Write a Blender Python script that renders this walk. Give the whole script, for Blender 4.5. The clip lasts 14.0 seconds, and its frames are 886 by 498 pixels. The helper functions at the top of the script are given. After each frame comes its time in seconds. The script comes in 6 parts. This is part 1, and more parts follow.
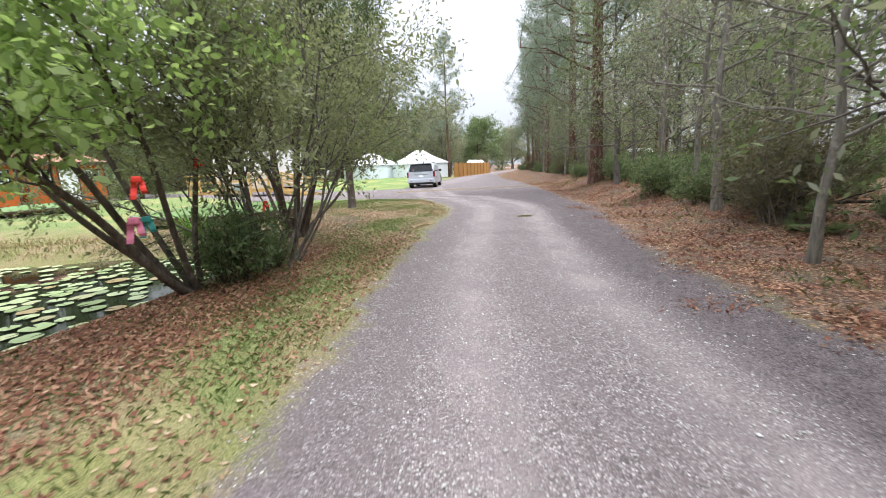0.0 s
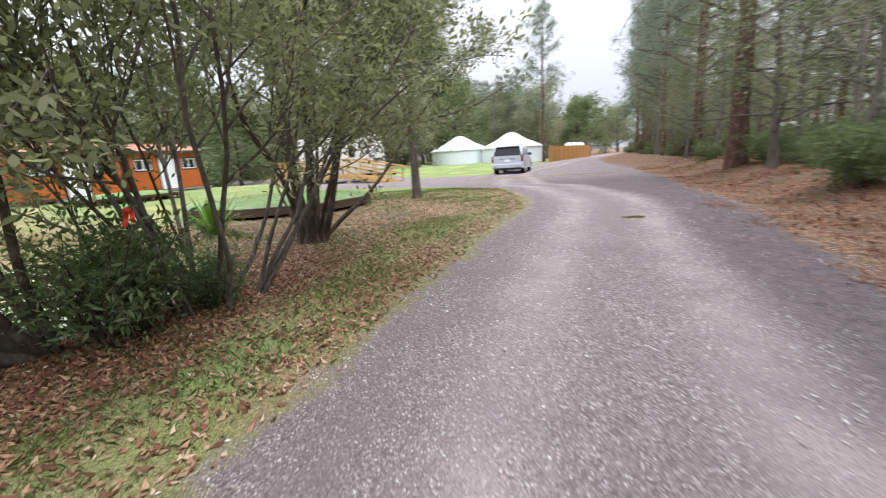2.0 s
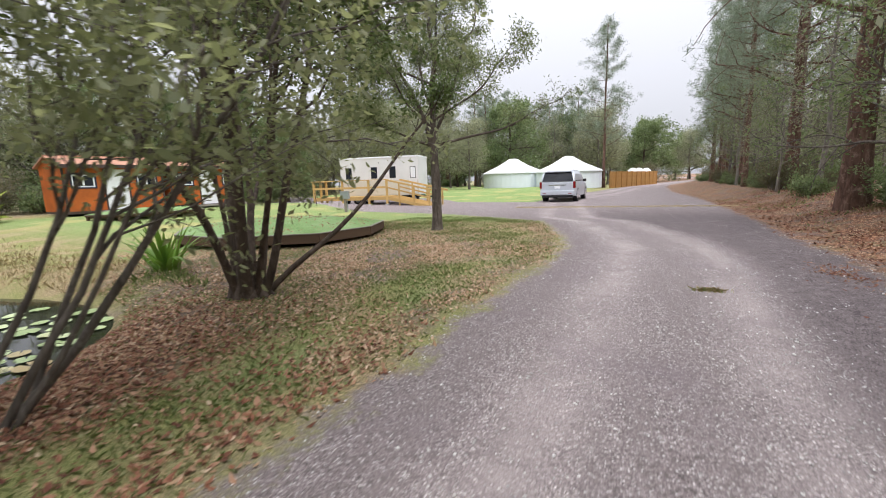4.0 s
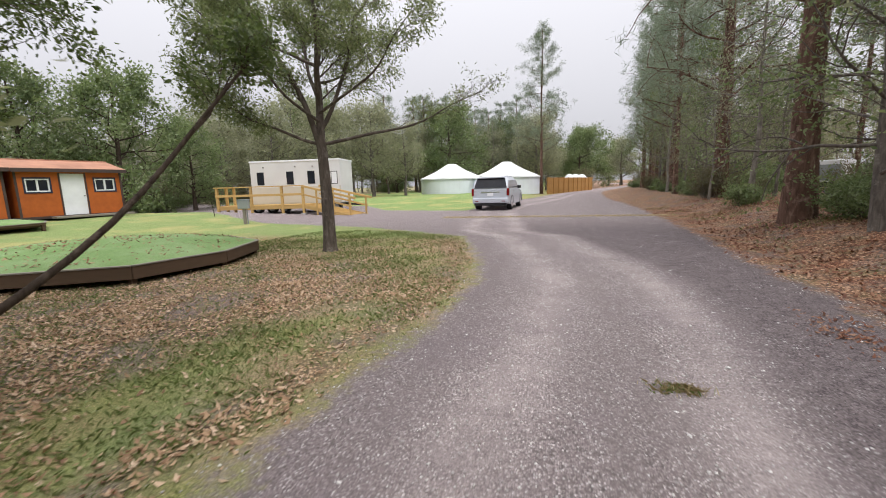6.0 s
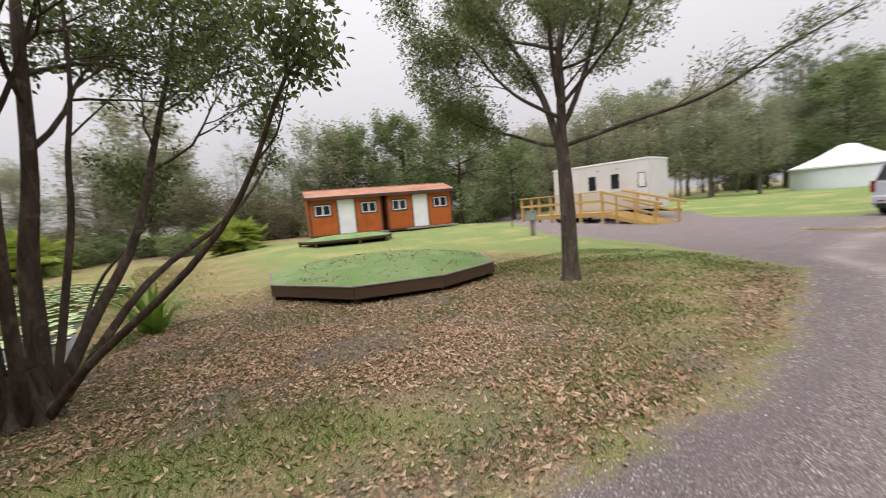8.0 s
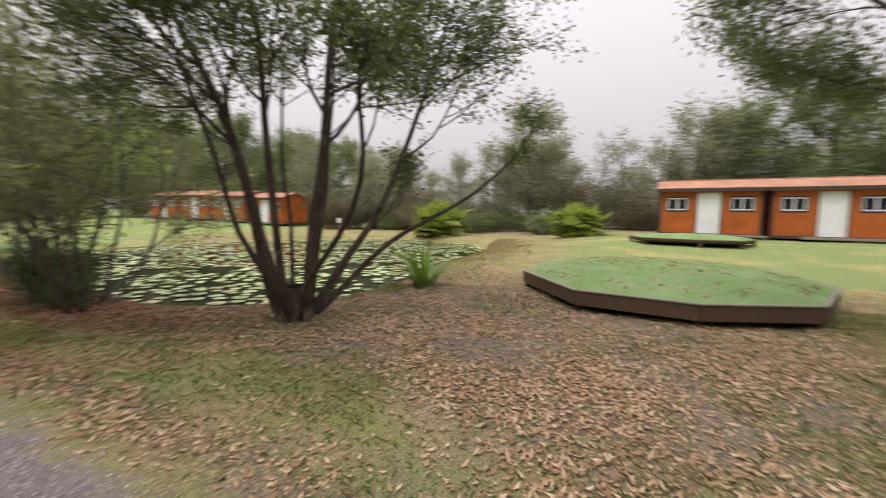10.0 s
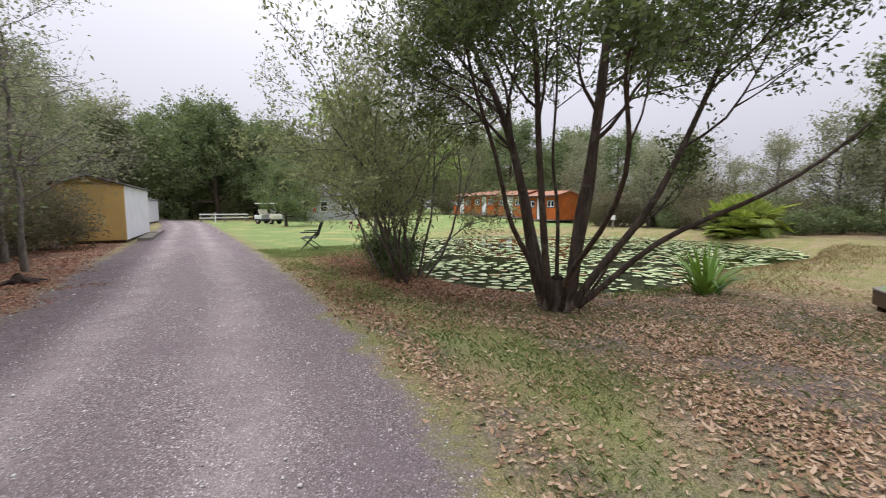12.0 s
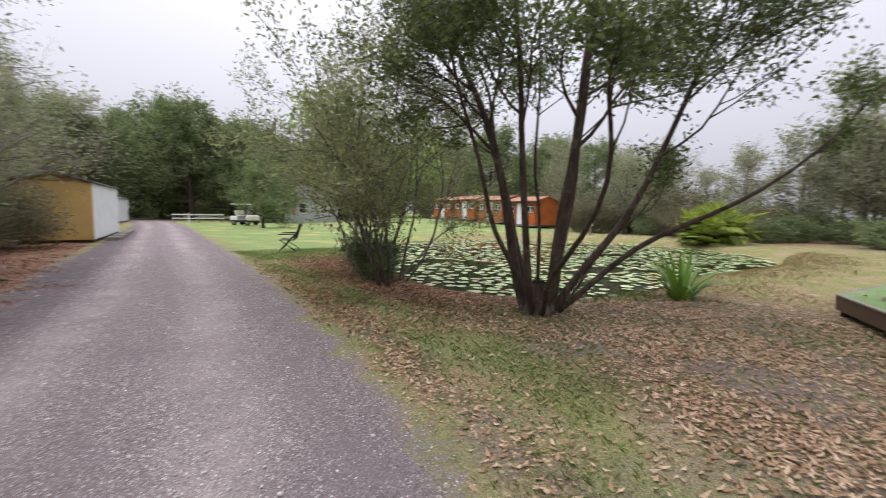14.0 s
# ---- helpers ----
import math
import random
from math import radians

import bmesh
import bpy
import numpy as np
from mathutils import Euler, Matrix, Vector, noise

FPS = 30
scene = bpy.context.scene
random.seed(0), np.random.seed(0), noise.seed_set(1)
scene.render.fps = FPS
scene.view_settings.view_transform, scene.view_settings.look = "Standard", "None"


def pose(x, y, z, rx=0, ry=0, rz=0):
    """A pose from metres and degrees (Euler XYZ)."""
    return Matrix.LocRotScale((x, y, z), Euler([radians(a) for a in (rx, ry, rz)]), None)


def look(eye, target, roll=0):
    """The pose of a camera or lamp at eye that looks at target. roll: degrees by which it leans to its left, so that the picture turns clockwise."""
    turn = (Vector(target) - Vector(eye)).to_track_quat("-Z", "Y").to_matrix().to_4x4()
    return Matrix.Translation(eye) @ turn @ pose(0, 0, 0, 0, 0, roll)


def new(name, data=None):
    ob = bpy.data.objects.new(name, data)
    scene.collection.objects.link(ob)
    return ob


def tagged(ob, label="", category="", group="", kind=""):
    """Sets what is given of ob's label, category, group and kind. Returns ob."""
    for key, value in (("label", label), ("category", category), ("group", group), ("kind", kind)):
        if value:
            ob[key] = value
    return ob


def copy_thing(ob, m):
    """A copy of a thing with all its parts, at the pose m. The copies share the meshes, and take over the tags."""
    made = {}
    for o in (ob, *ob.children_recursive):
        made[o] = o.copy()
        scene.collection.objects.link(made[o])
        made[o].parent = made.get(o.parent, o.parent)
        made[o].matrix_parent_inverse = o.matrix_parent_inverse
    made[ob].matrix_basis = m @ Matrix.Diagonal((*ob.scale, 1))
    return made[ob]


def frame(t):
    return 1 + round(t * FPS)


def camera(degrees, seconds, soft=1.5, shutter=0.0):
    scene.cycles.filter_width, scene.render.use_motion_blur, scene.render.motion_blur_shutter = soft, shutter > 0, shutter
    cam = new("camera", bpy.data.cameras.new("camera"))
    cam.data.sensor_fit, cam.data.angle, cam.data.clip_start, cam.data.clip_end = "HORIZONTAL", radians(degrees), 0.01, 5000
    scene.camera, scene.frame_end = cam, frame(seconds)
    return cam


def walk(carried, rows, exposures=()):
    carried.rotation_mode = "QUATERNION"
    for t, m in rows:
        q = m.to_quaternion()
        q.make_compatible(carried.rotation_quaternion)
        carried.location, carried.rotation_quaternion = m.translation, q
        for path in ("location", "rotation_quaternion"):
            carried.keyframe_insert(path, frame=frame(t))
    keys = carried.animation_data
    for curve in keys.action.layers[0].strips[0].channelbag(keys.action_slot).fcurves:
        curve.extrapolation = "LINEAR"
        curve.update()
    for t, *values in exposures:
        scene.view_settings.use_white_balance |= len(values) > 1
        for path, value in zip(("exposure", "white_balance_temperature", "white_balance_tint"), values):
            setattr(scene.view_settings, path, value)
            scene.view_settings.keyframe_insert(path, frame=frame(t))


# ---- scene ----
cam = camera(94.2, 14.0, soft=1.0, shutter=0.4)

PATH = [
    (0, (0.214, -1.013, 1.472), (0.168, 0.949, 1.086), -3.0),
    (0.5, (0.314, -0.246, 1.456), (0.225, 1.708, 1.044), -4.5),
    (1, (0.422, 0.6, 1.421), (0.208, 2.55, 1.028), -3.7),
    (1.5, (0.549, 1.279, 1.404), (0.285, 3.222, 1.011), -3.9),
    (2, (0.674, 2.071, 1.365), (0.182, 3.962, 0.937), -3.8),
    (2.2, (0.628, 2.389, 1.348), (0.01, 4.246, 0.936), -3.4),
    (4.3, (1.168, 5.083, 1.541), (0.426, 6.916, 1.242), -1.8),
    (4.5, (1.203, 5.398, 1.572), (0.612, 7.29, 1.308), -2.5),
    (5, (1.268, 5.976, 1.631), (0.866, 7.915, 1.35), -1.8),
    (5.5, (1.333, 6.762, 1.585), (0.905, 8.697, 1.309), -1.6),
    (6, (1.392, 7.483, 1.544), (0.89, 9.395, 1.238), -1.8),
    (6.5, (1.422, 8.145, 1.527), (0.921, 10.061, 1.25), -1.9),
    (7, (1.546, 8.844, 1.542), (0.921, 10.724, 1.271), -2.5),
    (7.5, (1.634, 9.604, 1.591), (0.32, 11.092, 1.344), -3.1),
    (7.7, (1.665, 9.952, 1.61), (0.15, 11.238, 1.388), -4.1),
    (9.8, (1.379, 12.866, 1.551), (-0.577, 12.495, 1.364), -0.3),
    (10, (1.328, 13.021, 1.561), (-0.55, 12.356, 1.386), 0.6),
    (10.5, (1.431, 13.201, 1.548), (-0.11, 11.941, 1.355), 1.0),
    (11, (1.439, 13.258, 1.551), (0.095, 11.789, 1.363), 0.2),
    (11.5, (1.42, 13.247, 1.542), (0.185, 11.685, 1.357), 0.1),
    (12, (1.408, 13.235, 1.539), (0.303, 11.58, 1.342), 0.2),
    (12.5, (1.44, 13.211, 1.536), (0.491, 11.462, 1.337), 0.5),
    (13, (1.48, 13.194, 1.538), (0.631, 11.393, 1.342), 0.9),
    (13.5, (1.473, 13.182, 1.532), (0.552, 11.417, 1.342), 1.2),
    (14, (1.434, 13.196, 1.53), (0.247, 11.596, 1.353), 1.1),
]
walk(cam, [(t, look(eye, target, roll)) for t, eye, target, roll in PATH], [(0, 1.26, 6150, 8), (2.2, 1.14, 6150, 11), (4.3, 0.94, 6400, 11), (7.7, 0.68, 6700, 13), (9.8, 0.68, 6950, 17), (11.0, 0.66, 6600, 15), (12, 0.66, 6300, 15), (14, 0.7, 6300, 15)])

# ---- sky and light ----
world = bpy.data.worlds.new("overcast_sky")
scene.world = world
world.use_nodes = True
wn = world.node_tree.nodes
wl = world.node_tree.links
sky = wn.new("ShaderNodeTexSky")
sky.sky_type = "NISHITA"
sky.sun_disc = False
sky.sun_elevation = radians(48)
sky.sun_rotation = radians(200)
sky.air_density = 1.0
sky.dust_density = 4.0
cloud_cover = wn.new("ShaderNodeHueSaturation")
cloud_cover.inputs["Saturation"].default_value = 0.16
bg = wn["Background"]
cloud_layer = wn.new("ShaderNodeMix")
cloud_layer.data_type = "RGBA"
cloud_layer.inputs[0].default_value = 0.86
cloud_layer.inputs[7].default_value = (8.75, 8.85, 9.5, 1)
wl.new(sky.outputs["Color"], cloud_cover.inputs["Color"])
wl.new(cloud_cover.outputs["Color"], cloud_layer.inputs[6])
# an overcast sky is brighter overhead than at the horizon
sky_way = wn.new("ShaderNodeTexCoord")
sky_axes = wn.new("ShaderNodeSeparateXYZ")
sky_rise = wn.new("ShaderNodeMapRange")
sky_rise.inputs["To Min"].default_value = 0.59
sky_rise.inputs["To Max"].default_value = 1.62
overcast = wn.new("ShaderNodeVectorMath")
overcast.operation = "SCALE"
wl.new(sky_way.outputs["Generated"], sky_axes.inputs[0])
wl.new(sky_axes.outputs["Z"], sky_rise.inputs["Value"])
wl.new(cloud_layer.outputs[2], overcast.inputs[0])
wl.new(sky_rise.outputs[0], overcast.inputs["Scale"])
wl.new(overcast.outputs[0], bg.inputs["Color"])
bg.inputs["Strength"].default_value = 0.07
sun_data = bpy.data.lights.new("sun", "SUN")
sun_data.energy = 1.5
sun_data.angle = radians(60)
sun_data.color = (1.0, 0.97, 0.93)
sun = new("sun", sun_data)
sun.matrix_world = look((0, 0, 40), (0 - 14, 40 - 60 + 28, 0))

rng = np.random.default_rng(7)


# ---- node helpers ----
class Mat:
    """A node material under construction."""

    def __init__(self, name, rough=0.8, metal=0.0, spec=0.3):
        self.m = bpy.data.materials.new(name)
        self.m.use_nodes = True
        self.n, self.l = self.m.node_tree.nodes, self.m.node_tree.links
        self.b = self.n["Principled BSDF"]
        self.b.inputs["Roughness"].default_value = rough
        self.b.inputs["Metallic"].default_value = metal
        self.b.inputs["Specular IOR Level"].default_value = spec
        self.pos = None

    def link(self, a, b):
        self.l.new(a, b)

    def where(self, scale=1.0):
        g = self.n.new("ShaderNodeNewGeometry")
        v = self.n.new("ShaderNodeVectorMath")
        v.operation = "SCALE"
        v.inputs["Scale"].default_value = scale
        self.link(g.outputs["Position"], v.inputs[0])
        return v.outputs[0]

    def local(self):
        return self.n.new("ShaderNodeTexCoord").outputs["Object"]

    def noise(self, scale, detail=4.0, rough=0.55, vec=None, dist=0.0):
        t = self.n.new("ShaderNodeTexNoise")
        t.inputs["Scale"].default_value = scale
        t.inputs["Detail"].default_value = detail
        t.inputs["Roughness"].default_value = rough
        t.inputs["Distortion"].default_value = dist
        self.link(vec if vec is not None else self.where(), t.inputs["Vector"])
        return t.outputs["Fac"]

    def voronoi(self, scale, out="Distance", vec=None):
        t = self.n.new("ShaderNodeTexVoronoi")
        t.inputs["Scale"].default_value = scale
        self.link(vec if vec is not None else self.where(), t.inputs["Vector"])
        return t.outputs[out]

    def ramp(self, fac, *stops):
        r = self.n.new("ShaderNodeValToRGB")
        e = r.color_ramp.elements
        while len(e) < len(stops):
            e.new(0.5)
        for k, (p, c) in zip(e, stops):
            k.position = p
            k.color = (*c, 1) if not isinstance(c, (int, float)) else (c, c, c, 1)
        self.link(fac, r.inputs["Fac"])
        return r.outputs["Color"]

    def mix(self, fac, a, b, kind="MIX"):
        x = self.n.new("ShaderNodeMix")
        x.data_type, x.blend_type = "RGBA", kind
        for sock, v in ((x.inputs[0], fac), (x.inputs[6], a), (x.inputs[7], b)):
            if isinstance(v, (int, float)):
                sock.default_value = v
            elif isinstance(v, tuple):
                sock.default_value = (*v, 1)
            else:
                self.link(v, sock)
        return x.outputs[2]

    def math(self, op, a, b=0.0, c=None, clamp=False):
        x = self.n.new("ShaderNodeMath")
        x.operation, x.use_clamp = op, clamp
        for sock, v in zip(x.inputs, (a, b, c)):
            if v is None:
                continue
            if isinstance(v, (int, float)):
                sock.default_value = v
            else:
                self.link(v, sock)
        return x.outputs[0]

    def attr(self, name):
        a = self.n.new("ShaderNodeAttribute")
        a.attribute_name = name
        return a.outputs["Fac"]

    def island(self):
        return self.n.new("ShaderNodeNewGeometry").outputs["Random Per Island"]

    def each(self):
        return self.n.new("ShaderNodeObjectInfo").outputs["Random"]

    def color(self, c):
        if isinstance(c, tuple):
            self.b.inputs["Base Color"].default_value = (*c, 1)
        else:
            self.link(c, self.b.inputs["Base Color"])
        return self

    def bump(self, h, strength=0.4, dist=0.01):
        x = self.n.new("ShaderNodeBump")
        x.inputs["Strength"].default_value = strength
        x.inputs["Distance"].default_value = dist
        self.link(h, x.inputs["Height"])
        self.link(x.outputs["Normal"], self.b.inputs["Normal"])
        return self

    def rough(self, v):
        self.link(v, self.b.inputs["Roughness"])
        return self

    def translucent(self, color, fac=0.3):
        t = self.n.new("ShaderNodeBsdfTranslucent")
        if isinstance(color, tuple):
            t.inputs["Color"].default_value = (*color, 1)
        else:
            self.link(color, t.inputs["Color"])
        x = self.n.new("ShaderNodeMixShader")
        x.inputs[0].default_value = fac
        self.link(self.b.outputs[0], x.inputs[1])
        self.link(t.outputs[0], x.inputs[2])
        self.link(x.outputs[0], self.n["Material Output"].inputs["Surface"])
        return self


def worn(name, c, rough=0.6, amount=0.18, scale=6.0, metal=0.0, spec=0.35, bump=0.1, fine=60.0):
    """Paint or plain stuff with slight stains and grain."""
    m = Mat(name, rough, metal, spec)
    big = m.noise(scale * 0.25, 5, 0.6)
    small = m.noise(fine, 3)
    dark = tuple(v * (1 - amount * 1.6) for v in c)
    light = tuple(min(1, v * (1 + amount * 0.5)) for v in c)
    col = m.mix(m.ramp(big, (0.35, 0.0), (0.7, 1.0)), dark, light)
    col = m.mix(m.math("MULTIPLY", small, 0.25), col, tuple(v * 0.75 for v in c))
    m.color(col)
    if bump:
        m.bump(small, bump, 0.004)
    return m.m


def leaf_material(name, a, b, c, rough=0.5, thin=0.3):
    """Foliage: three tones by leaf, paler seen against the light."""
    m = Mat(name, rough, 0, 0.25)
    col = m.ramp(m.island(), (0.0, a), (0.55, b), (1.0, c))
    col = m.mix(m.math("MULTIPLY", m.noise(0.9, 3), 0.55), col, tuple(v * 0.55 for v in a))
    m.color(col)
    m.translucent(m.mix(0.5, col, (b[0] * 1.6, b[1] * 1.6, b[2] * 0.9)), thin)
    return m.m


def bark_material(name, a, b, scale=14.0, depth=0.02):
    m = Mat(name, 0.9, 0, 0.15)
    v = m.n.new("ShaderNodeMapping")
    v.inputs["Scale"].default_value = (1, 1, 0.22)
    m.link(m.local(), v.inputs["Vector"])
    rid = m.noise(scale, 6, 0.65, v.outputs[0], 0.6)
    lichen = m.noise(3.5, 5, 0.7, m.local())
    col = m.ramp(rid, (0.3, tuple(k * 0.45 for k in a)), (0.55, a), (0.8, b))
    col = m.mix(m.ramp(lichen, (0.55, 0.0), (0.72, 0.6)), col, tuple(min(1, k * 1.5 + 0.03) for k in b))
    m.color(col).bump(rid, 0.9, depth)
    return m.m


def plank_material(name, c, grain=(1, 1, 1), rough=0.75):
    m = Mat(name, rough, 0, 0.2)
    v = m.n.new("ShaderNodeMapping")
    v.inputs["Scale"].default_value = grain
    m.link(m.local(), v.inputs["Vector"])
    g = m.noise(22, 5, 0.6, v.outputs[0], 0.8)
    s = m.noise(1.6, 5, 0.65, m.local())
    col = m.ramp(g, (0.25, tuple(k * 0.68 for k in c)), (0.7, c))
    col = m.mix(m.ramp(s, (0.4, 0.0), (0.75, 0.35)), col, tuple(k * 0.6 for k in c))
    col = m.mix(m.math("MULTIPLY", m.each(), 0.55), col, tuple(k * 0.6 for k in c))
    m.color(col).bump(g, 0.3, 0.004)
    return m.m


# ---- mesh helpers ----
def mesh_from(name, verts, faces, mat, smooth=False):
    me = bpy.data.meshes.new(name)
    me.from_pydata([tuple(v) for v in verts], [], [tuple(f) for f in faces])
    me.materials.append(mat)
    if smooth:
        me.polygons.foreach_set("use_smooth", [True] * len(me.polygons))
    me.update()
    return me


def array_mesh(name, co, quads, mat, smooth=False):
    """A mesh from a vertex array and an array of faces that all have the same number of corners."""
    me = bpy.data.meshes.new(name)
    co, quads = np.asarray(co, np.float32), np.asarray(quads, np.int32)
    k = quads.shape[1]
    me.vertices.add(len(co))
    me.vertices.foreach_set("co", co.ravel())
    me.loops.add(quads.size)
    me.loops.foreach_set("vertex_index", quads.ravel())
    me.polygons.add(len(quads))
    me.polygons.foreach_set("loop_start", np.arange(len(quads), dtype=np.int32) * k)
    if smooth:
        me.polygons.foreach_set("use_smooth", np.ones(len(quads), dtype=bool))
    me.materials.append(mat)
    me.update(calc_edges=True)
    me.validate()
    return me


def thing(name, m, label, category, group="", kind=""):
    ob = new(name)
    ob.empty_display_size = 0.2
    ob.matrix_world = m
    return tagged(ob, label, category, group, kind)


def part(name, bm, mat, parent, label="", smooth=False):
    """Links a bmesh, or a ready mesh, as one part under a thing or a part."""
    if isinstance(bm, bmesh.types.BMesh):
        me = bpy.data.meshes.new(name)
        bmesh.ops.recalc_face_normals(bm, faces=bm.faces)
        bm.to_mesh(me)
        bm.free()
        me.materials.append(mat)
        if smooth:
            me.polygons.foreach_set("use_smooth", [True] * len(me.polygons))
    else:
        me = bm
    ob = new(name, me)
    ob.parent = parent
    if label:
        ob["label"] = label
    return ob


def box(lo, hi, bevel=0.0, bm=None):
    """A box between two corners, its edges bevelled."""
    own = bmesh.new()
    c = [(a + b) / 2 for a, b in zip(lo, hi)]
    bmesh.ops.create_cube(own, size=1, matrix=Matrix.Translation(c) @ Matrix.Diagonal((*(abs(b - a) for a, b in zip(lo, hi)), 1)))
    if bevel:
        bmesh.ops.bevel(own, geom=own.edges[:], offset=bevel, segments=2, affect="EDGES", profile=0.6)
    if bm is None:
        return own
    joined(bm, own)
    return bm


def joined(bm, other, m=None):
    if m is not None:
        bmesh.ops.transform(other, matrix=m, verts=other.verts)
    me = bpy.data.meshes.new("tmp")
    other.to_mesh(me)
    other.free()
    bm.from_mesh(me)
    bpy.data.meshes.remove(me)
    return bm


def rod(a, b, r, r2=None, n=10, bm=None):
    """A round bar from a to b."""
    a, b = Vector(a), Vector(b)
    own = bmesh.new()
    bmesh.ops.create_cone(own, cap_ends=True, segments=n, radius1=r, radius2=r if r2 is None else r2, depth=(b - a).length)
    m = Matrix.Translation((a + b) / 2) @ (b - a).to_track_quat("Z", "Y").to_matrix().to_4x4()
    bmesh.ops.transform(own, matrix=m, verts=own.verts)
    if bm is None:
        return own
    return joined(bm, own)


def beam(a, b, w, h, bevel=0.006, bm=None):
    """A sawn bar of width w and height h from a to b."""
    a, b = Vector(a), Vector(b)
    own = box((-w / 2, -h / 2, -(b - a).length / 2), (w / 2, h / 2, (b - a).length / 2), bevel)
    m = Matrix.Translation((a + b) / 2) @ (b - a).to_track_quat("Z", "Y").to_matrix().to_4x4()
    bmesh.ops.transform(own, matrix=m, verts=own.verts)
    if bm is None:
        return own
    return joined(bm, own)


def prism(outline, z0, z1, bevel=0.0):
    """An upright prism over an outline in the plan."""
    bm = bmesh.new()
    f = bm.faces.new([bm.verts.new((x, y, z0)) for x, y in outline])
    top = bmesh.ops.extrude_face_region(bm, geom=[f])
    bmesh.ops.translate(bm, vec=(0, 0, z1 - z0), verts=[v for v in top["geom"] if isinstance(v, bmesh.types.BMVert)])
    if bevel:
        bmesh.ops.bevel(bm, geom=bm.edges[:], offset=bevel, segments=2, affect="EDGES")
    return bm


# ---- the plan ----
ROAD_Y = [-120, -60, -42, -30, -20, -5, 1, 5, 8, 10, 12, 14, 16, 17.5, 19.5, 21, 31, 36, 45, 60, 70, 90, 140]
ROAD_LEFT = [22, 4.0, -1.5, -2.0, -1.7, -1.3, -1.05, -0.85, -0.55, -0.35, 0.0, 0.1, -0.2, -0.7, -1.2, -2.5, -3.6, -3.2, -0.8, 1.4, 3.6, 9, 26]
ROAD_RIGHT = [27, 8.4, 2.5, 2.0, 2.2, 3.0, 3.4, 3.45, 4.0, 4.4, 4.8, 4.95, 5.0, 5.15, 5.4, 5.5, 6.1, 6.2, 6.2, 7.4, 8.8, 14, 32]
APRON = [(-1.2, 19.5), (-5.7, 22.2), (-11.6, 24.2), (-20, 28.2), (-30.6, 33.5), (-44, 40), (-44, 46), (-25, 39), (-12, 37), (-9, 33.2), (-3.0, 31.6), (1.0, 30), (1.0, 20)]
POND = [(-3.9, 5.6), (-4.2, 7.1), (-5.6, 8.35), (-7.8, 8.6), (-10.5, 8.0), (-13, 8.2), (-17, 8.5), (-21, 7.6), (-23.6, 5.2), (-24.6, 1.8), (-24.6, -2),
        (-21, -6), (-16, -8.8), (-11, -8.6), (-7.6, -5), (-5.8, -1), (-4.7, 2.5)]
WATER = -0.30


def sstep(a, b, x):
    t = np.clip((np.asarray(x, float) - a) / (b - a), 0, 1)
    return t * t * (3 - 2 * t)


def outline_distance(x, y, poly):
    """Distance to an outline, positive outside."""
    x, y = np.asarray(x, float), np.asarray(y, float)
    best = np.full(np.broadcast(x, y).shape, 1e9)
    inside = np.zeros(best.shape, bool)
    for (x0, y0), (x1, y1) in zip(poly, poly[1:] + poly[:1]):
        dx, dy = x1 - x0, y1 - y0
        t = np.clip(((x - x0) * dx + (y - y0) * dy) / (dx * dx + dy * dy), 0, 1)
        best = np.minimum(best, np.hypot(x - x0 - t * dx, y - y0 - t * dy))
        if dy:
            inside ^= ((y0 > y) != (y1 > y)) & (x < dx * (y - y0) / dy + x0)
    return np.where(inside, -best, best)


def smooth_outline(poly, rounds=2):
    for _ in range(rounds):
        poly = [q for a, b in zip(poly, poly[1:] + poly[:1]) for q in ((a[0] * 0.75 + b[0] * 0.25, a[1] * 0.75 + b[1] * 0.25), (a[0] * 0.25 + b[0] * 0.75, a[1] * 0.25 + b[1] * 0.75))]
    return poly


POND = smooth_outline(POND)


def wave(x, y, s, k=0.0):
    """A cheap smooth unevenness between -1 and 1."""
    return (np.sin(x * s + k) * np.cos(y * s * 1.3 - k * 2) + 0.6 * np.sin(x * s * 2.3 + y * s * 1.7 + k) + 0.4 * np.cos(y * s * 3.1 - x * s * 2.9 + k * 3)) / 2


def road_inside(x, y):
    """How far inside the gravel a place is, in metres; negative outside."""
    left, right = np.interp(y, ROAD_Y, ROAD_LEFT), np.interp(y, ROAD_Y, ROAD_RIGHT)
    strip = np.minimum(x - left, right - x)
    return np.maximum(strip, -outline_distance(x, y, APRON)) + 0.10 * wave(x, y, 1.9) + 0.05 * wave(x, y, 6.1, 1.0)


def height(x, y):
    """The lie of the land."""
    x, y = np.asarray(x, float), np.asarray(y, float)
    s = outline_distance(x, y, POND)
    h = -1.0 + sstep(-1.8, 1.0, s) * 1.0
    h = h + 0.5 * sstep(0.5, 2.9, x - np.interp(y, ROAD_Y, ROAD_RIGHT)) * sstep(3, 14, y)
    h = h + 0.42 * sstep(-11.5, -18.5, x) * sstep(9.5, 14, y) * sstep(32, 27, y)
    h = h + 0.55 * sstep(-6, -26, y) * sstep(-24, -29, x)
    h = h + 0.45 * sstep(33, 44, y) * sstep(2, -6, x)
    out = sstep(0.0, 1.2, -road_inside(x, y))
    h = h + 0.035 * wave(x, y, 0.55) * out + 0.012 * wave(x, y, 2.1, 2.0) * out
    return h


def ground_z(x, y):
    return float(height(x, y))


